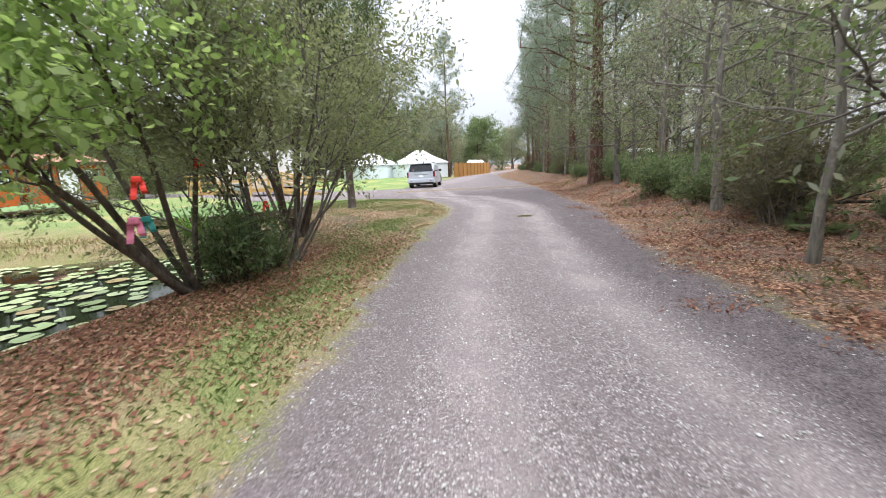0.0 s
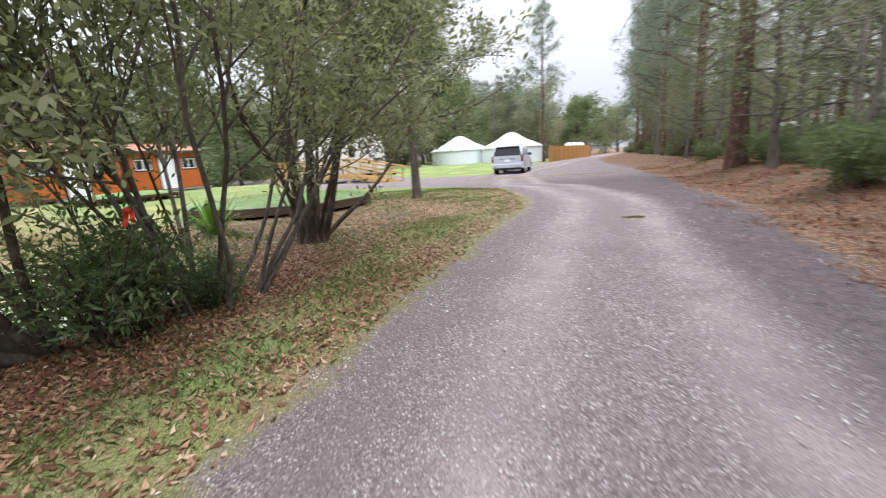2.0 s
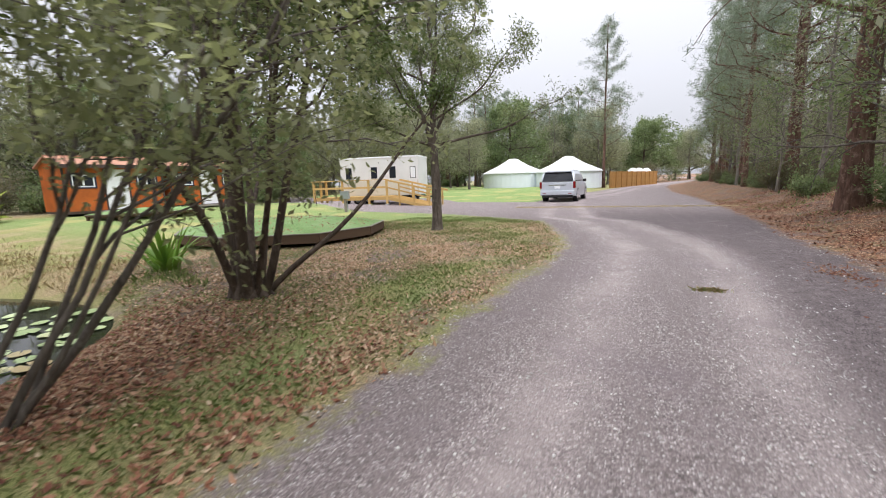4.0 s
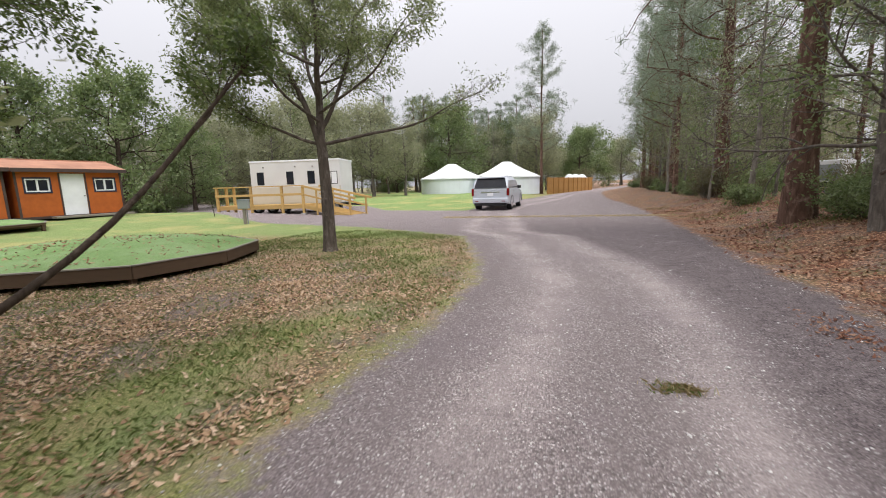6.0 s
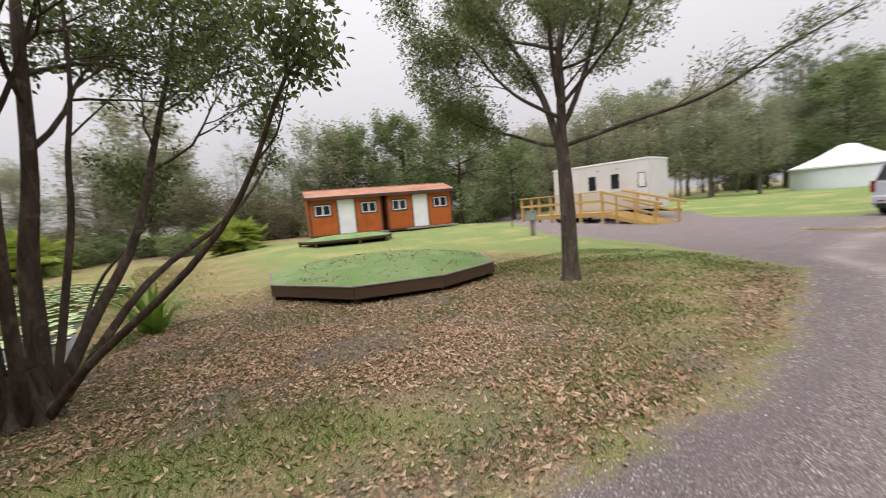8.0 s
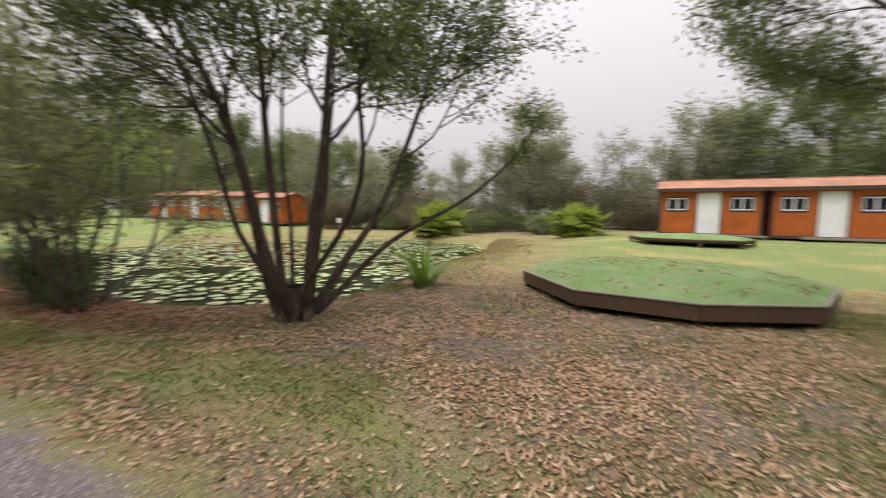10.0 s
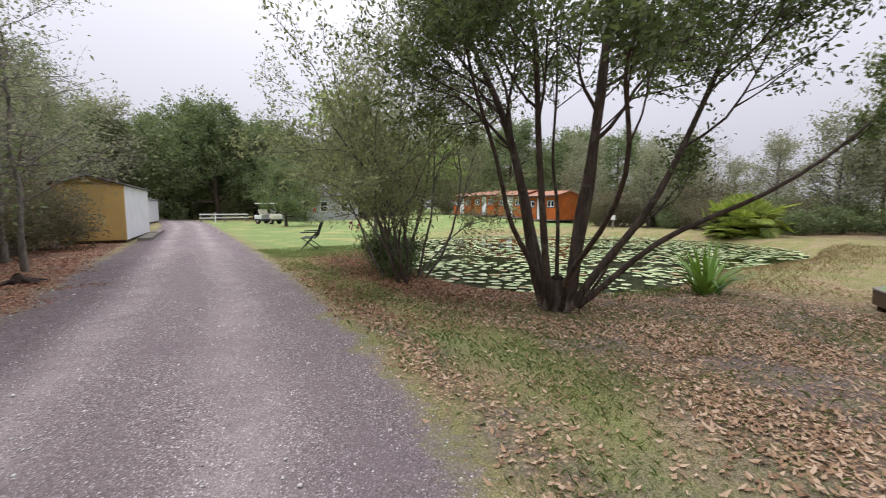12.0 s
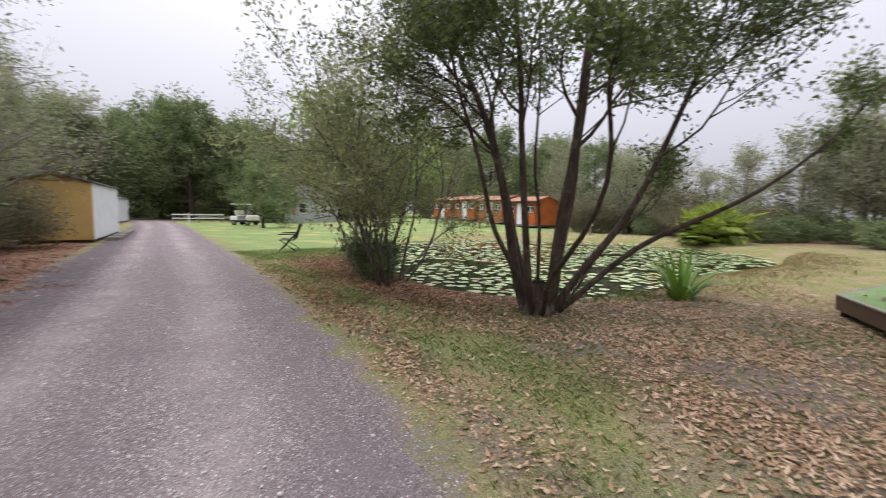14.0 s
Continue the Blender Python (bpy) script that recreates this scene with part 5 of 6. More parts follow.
def suv():
    """A silver sport utility vehicle seen from behind: x across, y ahead."""
    ob = thing("suv", pose(-1.95, 31.3, ground_z(-1.95, 33) + 0.02, 0, 0, -5) @ Matrix.Diagonal((1.1, 1.05, 1.02, 1)), "silver sport utility vehicle parked on the gravel", "car")
    L = 5.0

    def loft(rows, mat, name, parent, label=""):
        """Rows of y, half width low, half width high, z low, z high."""
        bm = bmesh.new()
        rings = []
        for y, wl, wh, zl, zh in rows:
            prof = [(-wl, zl), (-wl * 1.01, zl + (zh - zl) * 0.35), (-wl * 1.0, zl + (zh - zl) * 0.7), (-wh, zh - 0.03), (-wh + 0.08, zh), (wh - 0.08, zh), (wh, zh - 0.03), (wl * 1.0, zl + (zh - zl) * 0.7),
                    (wl * 1.01, zl + (zh - zl) * 0.35), (wl, zl)]
            rings.append([bm.verts.new((x, y, z)) for x, z in prof])
        for a, b in zip(rings, rings[1:]):
            for k in range(len(a)):
                bm.faces.new((a[k], a[(k + 1) % len(a)], b[(k + 1) % len(a)], b[k]))
        bm.faces.new(rings[0])
        bm.faces.new(rings[-1][::-1])
        bmesh.ops.recalc_face_normals(bm, faces=bm.faces)
        return part(name, bm, mat, parent, label)

    body = loft([(0.0, 0.93, 0.90, 0.5, 1.16), (0.10, 0.97, 0.93, 0.36, 1.20), (1.0, 0.985, 0.95, 0.32, 1.20), (3.4, 0.985, 0.95, 0.32, 1.18), (3.7, 0.98, 0.94, 0.32, 1.15), (4.7, 0.96, 0.90, 0.34, 1.06), (5.0, 0.90, 0.82, 0.42, 0.92)], CAR_PAINT, "body", ob)
    cabin_top = loft([(0.06, 0.90, 0.86, 1.16, 1.30), (0.28, 0.90, 0.76, 1.17, 1.84), (0.6, 0.91, 0.76, 1.17, 1.90), (2.4, 0.91, 0.76, 1.17, 1.90), (2.9, 0.91, 0.76, 1.17, 1.82), (3.65, 0.90, 0.84, 1.13, 1.22)], CAR_PAINT, "cabin_shell", ob)
    bm = bmesh.new()
    vs = [bm.verts.new(p) for p in ((-0.87, 0.055, 1.24), (0.87, 0.055, 1.24), (0.74, 0.262, 1.79), (-0.74, 0.262, 1.79))]
    bm.faces.new(vs)
    bmesh.ops.solidify(bm, geom=bm.faces[:], thickness=0.02)
    bmesh.ops.translate(bm, vec=(0, -0.028, 0.0), verts=bm.verts)
    part("rear_window", bm, GLASS, ob, "black tinted rear glass")
    part("roof_spoiler", box((-0.72, 0.10, 1.80), (0.72, 0.36, 1.87), 0.02), CAR_PAINT, ob)
    for s in (-1, 1):
        for y0, y1 in ((0.45, 1.15), (1.25, 2.05), (2.13, 2.85)):
            b = bmesh.new()
            low, top = 0.925 * s, 0.80 * s
            cut = 0.25 if y1 > 2.5 else 0.0
            b.faces.new([b.verts.new(p) for p in ((low, y0, 1.25), (low, y1 + cut, 1.25), (top, y1 - cut * 0.4, 1.76), (top, y0 + 0.05, 1.76))])
            bmesh.ops.solidify(b, geom=b.faces[:], thickness=0.012)
            part("side_window", b, GLASS, ob)
        lamp = part("tail_lamp", box((s * 0.93 - 0.07, -0.025, 0.82), (s * 0.93 + 0.05, 0.2, 1.22), 0.02), RED_LAMP, ob)
        part("roof_rail", beam((s * 0.70, 0.6, 1.92), (s * 0.70, 2.6, 1.92), 0.035, 0.03), CHROME, ob)
        m = part("mirror", box((s * 1.0 - 0.02 * s, 2.75, 1.18), (s * 1.18, 2.88, 1.36), 0.03), BLACK, ob)
        for y in (0.95, 3.95):
            w = part("wheel", rod((s * 0.98, y, 0.37), (s * 0.74, y, 0.37), 0.37, n=24), RUBBER, ob)
            part("rim", rod((s * 0.988, y, 0.37), (s * 0.97, y, 0.37), 0.24, n=18), CHROME, w)
            b = bmesh.new()
            for k in range(12):
                a0, a1 = math.pi * k / 12, math.pi * (k + 1) / 12
                beam((s * 0.972, y + 0.43 * math.cos(a0), 0.37 + 0.43 * math.sin(a0)), (s * 0.972, y + 0.43 * math.cos(a1), 0.37 + 0.43 * math.sin(a1)), 0.05, 0.06, 0.0, b)
            part("arch_trim", b, BLACK, ob)
        part("door_handle", box((s * 0.985, 1.35, 1.02), (s * 1.005, 1.55, 1.06), 0.006), CHROME, ob)
    bump = part("rear_bumper", box((-0.95, -0.09, 0.42), (0.95, 0.12, 0.70), 0.05), CAR_PAINT, ob)
    part("lower_valance", box((-0.86, -0.05, 0.27), (0.86, 0.2, 0.43), 0.03), BLACK, ob)
    part("reflector", box((-0.8, -0.1, 0.5), (-0.62, -0.088, 0.54)), RED_LAMP, bump)
    part("reflector", box((0.62, -0.1, 0.5), (0.8, -0.088, 0.54)), RED_LAMP, bump)
    plate = part("number_plate", box((-0.16, -0.018, 0.82), (0.16, -0.004, 0.98), 0.004), WHITE, ob)
    part("plate_garnish", box((-0.5, -0.02, 1.0), (0.5, -0.003, 1.05), 0.006), CHROME, ob)
    part("wiper", beam((-0.05, 0.035, 1.24), (0.42, 0.055, 1.3), 0.02, 0.02, 0.0), BLACK, ob)


suv()


def yurt(x, y, label):
    z = ground_z(x, y)
    ob = thing("yurt", pose(x, y, z), label, "yurt", "yurts")
    R, H, top = 4.1, 1.95, 3.75
    n = 40
    b = bmesh.new()
    low = [b.verts.new((R * math.cos(2 * math.pi * k / n) * (1 + 0.004 * (k % 2)), R * math.sin(2 * math.pi * k / n) * (1 + 0.004 * (k % 2)), -0.2)) for k in range(n)]
    up = [b.verts.new((v.co.x, v.co.y, H)) for v in low]
    for k in range(n):
        b.faces.new((low[k], low[(k + 1) % n], up[(k + 1) % n], up[k]))
    part("wall", b, CANVAS_WALL, ob)
    b = bmesh.new()
    rings = []
    for f, r, zz in ((0, R + 0.12, H - 0.16), (0, R + 0.10, H + 0.02), (0.5, R * 0.52, H + (top - H) * 0.52), (1, 0.75, top - 0.06)):
        rings.append([b.verts.new((r * math.cos(2 * math.pi * k / n), r * math.sin(2 * math.pi * k / n), zz - (0.03 if k % 2 and 0.2 < f < 0.9 else 0))) for k in range(n)])
    for p, q in zip(rings, rings[1:]):
        for k in range(n):
            b.faces.new((p[k], p[(k + 1) % n], q[(k + 1) % n], q[k]))
    part("roof", b, CANVAS, ob)
    b = bmesh.new()
    bmesh.ops.create_uvsphere(b, u_segments=20, v_segments=10, radius=0.82)
    bmesh.ops.transform(b, matrix=Matrix.Translation((0, 0, top - 0.12)) @ Matrix.Diagonal((1, 1, 0.3, 1)), verts=b.verts)
    part("skylight_dome", b, CANVAS, ob, smooth=True)
    part("eave_rope", ring_tube(R + 0.13, H - 0.14, 0.02), METAL, ob)
    return ob


def ring_tube(R, z, r, n=40):
    b = bmesh.new()
    pts = [(R * math.cos(2 * math.pi * k / n), R * math.sin(2 * math.pi * k / n), z) for k in range(n)]
    for p, q in zip(pts, pts[1:] + pts[:1]):
        rod(p, q, r, n=5, bm=b)
    return b


yurt(-4.0, 60.8, "large white canvas yurt on the lawn")
yurt(-11.4, 62.0, "large white canvas yurt beside a second one")


def fence():
    a, b = Vector((1.0, 60.5, 0)), Vector((8.2, 82.5, 0))
    d = b - a
    ob = thing("wooden_fence", pose(a.x, a.y, ground_z(a.x, a.y), 0, 0, math.degrees(math.atan2(d.y, d.x))), "new cedar board privacy fence along the lane", "fence")
    n = 150
    board = None
    for k in range(n):
        x = d.length * k / n
        if board is None:
            me = part("board", box((0.004, -0.012, -0.1), (d.length / n - 0.004, 0.012, 2.05), 0.004), FENCE_WOOD, ob)
            board = me.data
        else:
            o = new("board", board)
            o.parent = ob
            o.location = (x, 0, 0.02 * math.sin(k * 12.9))
    for x in np.linspace(0, d.length, 11):
        part("post", box((x - 0.05, -0.115, -0.2), (x + 0.05, -0.016, 2.1), 0.006), FENCE_WOOD, ob)
    for z in (0.35, 1.0, 1.7):
        part("rail", box((0, 0.014, z), (d.length, 0.098, z + 0.09), 0.006), FENCE_WOOD, ob)


fence()
for x, y in ((7.4, 79), (8.5, 82), (9.8, 85.5)):
    b = bmesh.new()
    bmesh.ops.create_uvsphere(b, u_segments=24, v_segments=12, radius=1.4)
    bmesh.ops.transform(b, matrix=Matrix.Diagonal((1.0, 1.0, 2.1, 1)), verts=b.verts)
    t = thing("dome_tent", pose(x - 3, y, ground_z(x - 3, y) - 0.2), "white rounded tent top rising behind the fence", "tent", "white tents")
    part("canvas", b, CANVAS, t, smooth=True)


def utility_trailer():
    ob = thing("utility_trailer", at_ground(16.6, 36.0, -40, 1, 0), "small white utility trailer half hidden among trees", "trailer")
    part("body", box((-0.75, 0.0, 0.56), (0.75, 2.6, 1.8), 0.06), WHITE, ob)
    part("panel", box((-0.6, -0.02, 0.66), (0.6, 0.004, 1.55), 0.01), METAL, ob, "grey recessed panel")
    part("axle", rod((-0.85, 1.4, 0.3), (0.85, 1.4, 0.3), 0.04), BLACK, ob)
    part("frame", box((-0.6, 0.05, 0.4), (0.6, 2.5, 0.558), 0.02), BLACK, ob)
    for s in (-1, 1):
        part("wheel", rod((s * 0.97, 1.4, 0.3), (s * 0.8, 1.4, 0.3), 0.3, n=20), RUBBER, ob)
    part("jack", rod((0, 0.15, 0.0), (0, 0.15, 0.5), 0.04), METAL, ob)


utility_trailer()


def lane_shed(x, y, W, L, H, turn, label):
    """A shed that runs back along the lane, its end wall towards the pond corner."""
    ob = thing("shed", pose(x, y, ground_z(x, y), 0, 0, turn), label, "shed", "sheds")
    part("end_wall", box((0, -0.1, 0.14), (W, 0, H)), YELLOW_WALL, ob, "mustard yellow end wall")
    for k in range(1, 9):
        part("batten", box((W * k / 9 - 0.012, 0.002, 0.16), (W * k / 9 + 0.012, 0.012, H - 0.02)), YELLOW_WALL, ob)
    part("side_wall", box((0, -L, 0.14), (0.1, -0.103, H)), WHITE, ob, "white side wall")
    part("side_wall", box((W - 0.1, -L, 0.14), (W, -0.103, H)), YELLOW_WALL, ob)
    part("back_wall", box((0.103, -L, 0.14), (W - 0.103, -L + 0.1, H)), YELLOW_WALL, ob)
    b = bmesh.new()
    ring = [(-0.12, H + 0.003), (W / 2, H + 0.38), (W + 0.12, H + 0.003), (W + 0.12, H + 0.07), (W / 2, H + 0.45), (-0.12, H + 0.07)]
    f = b.faces.new([b.verts.new((px, 0.12, pz)) for px, pz in ring])
    top = bmesh.ops.extrude_face_region(b, geom=[f])
    bmesh.ops.translate(b, vec=(0, -L - 0.24, 0), verts=[v for v in top["geom"] if isinstance(v, bmesh.types.BMVert)])
    part("roof", b, SHINGLE, ob)
    g = bmesh.new()
    g.faces.new([g.verts.new(p) for p in ((0.003, -0.02, H), (W - 0.003, -0.02, H), (W / 2, -0.02, H + 0.37))])
    bmesh.ops.solidify(g, geom=g.faces[:], thickness=0.04)
    part("gable", g, YELLOW_WALL, ob)
    part("skid", box((0.06, -L + 0.05, -0.06), (W - 0.06, -0.12, 0.138)), DECK_SIDE, ob)
    return ob


lane_shed(2.9, -8.9, 2.3, 7.0, 2.45, -5, "long garden shed with mustard end wall and white side")
lane_shed(3.0, -33.0, 3.2, 6.0, 2.2, -8, "mustard yellow shed farther down the lane")
for k in range(5):
    b = thing("plank_stack", pose(2.3 - 0.09 * k, -10.6 - 1.6 * k, ground_z(2.3, -10.6 - 1.6 * k), 0, 0, -5), "stacked grey planks lying along the shed wall", "planks", "planks by the shed")
    for q in range(3):
        part("plank", box((-0.25, -0.6 + 0.02 * q, 0.005 + 0.05 * q), (0.25, 0.6 - 0.03 * q, 0.052 + 0.05 * q), 0.005), DECK_CAP, b)


def golf_cart():
    ob = thing("golf_cart", pose(-6.5, -28.3, ground_z(-6.5, -28.3), 0, 0, 35), "white and cream golf cart parked on the lawn", "golf cart")
    part("chassis", box((-0.58, -1.1, 0.28), (0.58, 1.15, 0.45), 0.04), BLACK, ob)
    part("front_cowl", box((-0.58, 0.62, 0.42), (0.58, 1.2, 0.92), 0.14), CREAM, ob)
    part("rear_body", box((-0.6, -1.15, 0.42), (0.6, -0.25, 0.82), 0.1), WHITE, ob)
    part("seat", box((-0.52, -0.55, 0.82), (0.52, 0.0, 0.95), 0.04), CREAM, ob)
    part("seat_back", box((-0.52, -0.68, 0.98), (0.52, -0.56, 1.35), 0.04), CREAM, ob)
    part("roof", box((-0.62, -1.0, 1.86), (0.62, 0.95, 1.95), 0.04), WHITE, ob)
    for x in (-0.54, 0.54):
        part("roof_strut", rod((x, 0.72, 0.85), (x, 0.6, 1.88), 0.02), BLACK, ob)
        part("roof_strut", rod((x, -0.75, 0.8), (x, -0.7, 1.88), 0.02), BLACK, ob)
        for y in (-0.78, 0.82):
            w = part("wheel", rod((x * 1.08, y, 0.24), (x * 0.75, y, 0.24), 0.24, n=18), RUBBER, ob)
            part("rim", rod((x * 1.1, y, 0.24), (x * 1.075, y, 0.24), 0.13, n=14), CHROME, w)
    part("steering_wheel", ring_tube(0.17, 0.0, 0.015, 16), BLACK, ob).matrix_basis = pose(-0.25, 0.42, 1.05, 55)


golf_cart()


def bench():
    """A dark metal garden glider bench with a mesh seat."""
    ob = thing("garden_bench", at_ground(-3.1, -2.6, 68, 1, 0), "dark metal garden bench with open wire back", "bench")
    for x in (-0.6, 0.6):
        part("leg_frame", rod((x, -0.3, 0.0), (x, 0.25, 0.62), 0.018), BLACK, ob)
        part("leg_frame", rod((x, 0.3, 0.0), (x, -0.25, 0.42), 0.018), BLACK, ob)
        part("armrest", rod((x, -0.3, 0.62), (x, 0.3, 0.64), 0.022), BLACK, ob)
        part("back_post", rod((x, 0.22, 0.4), (x, 0.42, 1.0), 0.018), BLACK, ob)
    for z, y in ((0.45, 0.23), (0.98, 0.41)):
        part("back_rail", rod((-0.6, y, z), (0.6, y, z), 0.018), BLACK, ob)
    for x in np.linspace(-0.55, 0.55, 14):
        part("back_wire", rod((x, 0.235, 0.45), (x, 0.41, 0.98), 0.006, n=6), BLACK, ob)
    for y in np.linspace(-0.27, 0.2, 8):
        part("seat_slat", box((-0.6, y - 0.02, 0.40), (0.6, y + 0.02, 0.418), 0.004), BLACK, ob)


bench()


def house():
    ob = thing("house", pose(-13.5, -43.0, ground_z(-13.5, -43), 0, 0, 20), "pale grey clapboard house among the oaks", "house")
    W, D, H = 9.0, 6.0, 2.9
    for k in range(14):
        z = 0.3 + k * 0.19
        part("clapboard", box((-W / 2 - 0.012, D + 0.003, z), (W / 2 + 0.012, D + 0.025, z + 0.17)), SIDING, ob)
    part("wall", box((-W / 2, 0, 0), (W / 2, D, H)), SIDING, ob)
    b = bmesh.new()
    ring = [(-0.4, H + 0.003), (D / 2, H + 1.6), (D + 0.4, H + 0.003), (D + 0.4, H + 0.12), (D / 2, H + 1.75), (-0.4, H + 0.12)]
    f = b.faces.new([b.verts.new((-W / 2 - 0.3, y, z)) for y, z in ring])
    top = bmesh.ops.extrude_face_region(b, geom=[f])
    bmesh.ops.translate(b, vec=(W + 0.6, 0, 0), verts=[v for v in top["geom"] if isinstance(v, bmesh.types.BMVert)])
    part("roof", b, SHINGLE, ob)
    for x in (-2.6, 0.6, 3.0):
        w = part("window", box((x, D + 0.028, 1.2), (x + 0.9, D + 0.045, 2.3)), GLASS, ob)
        f = bmesh.new()
        for q in ((x - 0.08, 1.12, x + 0.98, 1.2), (x - 0.08, 2.3, x + 0.98, 2.38), (x - 0.08, 1.2, x, 2.3), (x + 0.9, 1.2, x + 0.98, 2.3), (x, 1.72, x + 0.9, 1.77)):
            box((q[0], D + 0.03, q[1]), (q[2], D + 0.07, q[3]), bm=f)
        part("window_frame", f, WHITE, w)


house()
t = thing("picnic_rail", pose(-3.6, -35.5, ground_z(-3.6, -35.5), 0, 0, 12), "long pale rail on low posts", "rail")
part("rail", box((-2.4, -0.04, 0.78), (2.4, 0.04, 0.9), 0.01), WHITE, t)
part("rail", box((-2.4, -0.04, 0.42), (2.4, 0.04, 0.52), 0.01), WHITE, t)
for x in (-2.2, 0, 2.2):
    part("post", box((x - 0.05, -0.15, -0.1), (x + 0.05, -0.042, 0.92), 0.006), DECK_CAP, t)
t = thing("marker_post", at_ground(-2.5, -33.0, 0, 1, 0), "short white marker post at the lawn edge", "post")
part("post", box((-0.06, -0.06, -0.1), (0.06, 0.06, 1.0), 0.01), WHITE, t)
part("cap", box((-0.08, -0.08, 1.0), (0.08, 0.08, 1.05), 0.01), DECK_CAP, t)



def picnic_table(x, y, rz):
    ob = thing("picnic_table", at_ground(x, y, rz, 1, 0), "weathered grey picnic table before the far cabins", "table", "picnic tables")
    for k in range(5):
        part("top_board", box((-0.9, -0.36 + k * 0.148, 0.72), (0.9, -0.228 + k * 0.148, 0.76), 0.004), DECK_CAP, ob)
    for s in (-1, 1):
        part("seat_board", box((-0.9, s * 0.72 - 0.13, 0.42), (0.9, s * 0.72 + 0.13, 0.46), 0.004), DECK_CAP, ob)
        part("brace", box((s * 0.6 - 0.02, -0.85, 0.36), (s * 0.6 + 0.02, 0.85, 0.418)), DECK_SIDE, ob)
        for q in (-1, 1):
            part("leg", beam((s * 0.62, q * 0.6, 0.0), (s * 0.62, q * 0.25, 0.72), 0.04, 0.09), DECK_SIDE, ob)


picnic_table(-26.6, -17.2, 80)
picnic_table(-26.9, -22.0, 95)
picnic_table(-27.2, -26.8, 85)
t = thing("marker_post", at_ground(-26.5, -5.5, 0, 1, 0), "small white marker post on the far pond bank", "post")
part("post", box((-0.05, -0.05, -0.1), (0.05, 0.05, 0.7), 0.01), DECK_CAP, t)
part("cap", box((-0.12, -0.12, 0.7), (0.12, 0.12, 1.05), 0.03), WHITE, t)

# stump and fallen branch beside the lane
g = np.random.default_rng(90)
wood = Wood()
wood.limb([(0, 0, -0.05), (0.02, 0, 0.08), (0.03, 0.02, 0.2)], [0.16, 0.13, 0.05], 9)
for k in range(6):
    a = g.uniform(0, 6.3)
    wood.limb([(0, 0, 0.08), (math.cos(a) * 0.25, math.sin(a) * 0.25, 0.05), (math.cos(a) * 0.5, math.sin(a) * 0.5, 0.0)], [0.06, 0.04, 0.02], 6)
t = thing("stump", at_ground(3.95, 1.7, 0, 1, 0), "dark rotten stump with roots among dry leaves", "stump")
part("wood", wood.mesh("wood", DEAD_WOOD), None, t)
for x, y, rz, ln in ((7.4, 14.2, 40, 2.6), (7.0, 9.4, -20, 3.0)):
    wood, tips = Wood(), []
    spec = dict(bend=0.1, up=(0.0,), levels=1, kids=(4,), shrink=0.4, spread=0.6, taper=0.4)
    spec["from"] = (0.3,)
    grow(wood, tips, g, np.array([0, 0, 0.06]), np.array([1, 0, 0.04]), ln, 0.07, 0, spec)
    t = thing("fallen_branch", at_ground(x, y, rz, 1, 0), "dark fallen branch lying on dry leaves", "branch", "fallen branches")
    part("wood", wood.mesh("wood", DEAD_WOOD), None, t)


def ribbon(x, y, z, mat, label, s=1.0):
    """A strip of cloth tied to a stem."""
    ob = thing("cloth_ribbon", pose(x, y, z, 0, 0, 30), label, "ribbon", "cloth ribbons")
    for k, (dx, ln) in enumerate(((-0.03, 0.22), (0.03, 0.16))):
        co, fa = [], []
        for j in range(6):
            f = j / 5
            yy = 0.03 * math.sin(f * 5 + k)
            co += [(dx * (1 + f) - 0.03, yy, -f * ln), (dx * (1 + f) + 0.03, yy + 0.01, -f * ln)]
        fa = [(2 * j, 2 * j + 1, 2 * j + 3, 2 * j + 2) for j in range(5)]
        part("tail", mesh_from("tail", [tuple(v * s for v in p) for p in co], fa, mat), None, ob)
    part("knot", box((-0.05 * s, -0.03 * s, -0.03 * s), (0.05 * s, 0.03 * s, 0.04 * s), 0.012), mat, ob)


ribbon(-1.95, 1.85, 1.5, RED_CLOTH, "bright red cloth tied to a twig", 0.6)
ribbon(-2.67, 2.67, 1.14, PINK_CLOTH, "pink cloth strip hanging from a twig", 0.9)
ribbon(-2.8, 3.0, 1.12, TEAL_CLOTH, "teal cloth strip hanging from a leaning stem", 0.8)
ribbon(-2.7, 3.85, 1.72, RED_CLOTH, "bright red cloth tied to a twig", 0.5)
ribbon(-2.2, 4.35, 1.15, RED_CLOTH, "bright red cloth tied to a twig", 0.5)


# ---- loose cover: leaves, grass, stones ----
def flat_cover(name, x, y, size, width, mat, g, lift=0.012, tilt=0.35):
    """Small curled leaves lying on the ground."""
    n = len(x)
    z = height(x, y) + lift + 0.004
    a = g.uniform(0, 2 * np.pi, n)
    d = np.stack([np.cos(a), np.sin(a), g.normal(0, tilt, n)], 1)
    s = np.stack([-np.sin(a), np.cos(a), g.normal(0, tilt, n)], 1)
    ln = (size * g.uniform(0.55, 1.4, n))[:, None]
    w = ln * width / 2
    c = np.stack([x, y, z], 1)
    curl = np.array([0, 0, 1.0]) * ln * g.uniform(0.0, 0.35, n)[:, None]
    v = np.stack([c - d * ln / 2 + curl, c + s * w, c + d * ln / 2 + curl * 0.8, c - s * w], 1)
    floor = z[:, None] - 0.006
    v[:, :, 2] = np.maximum(v[:, :, 2], floor)
    i = np.arange(n)[:, None] * 4
    return array_mesh(name, v.reshape(-1, 3), np.hstack([i, i + 1, i + 2, i + 3]), mat)


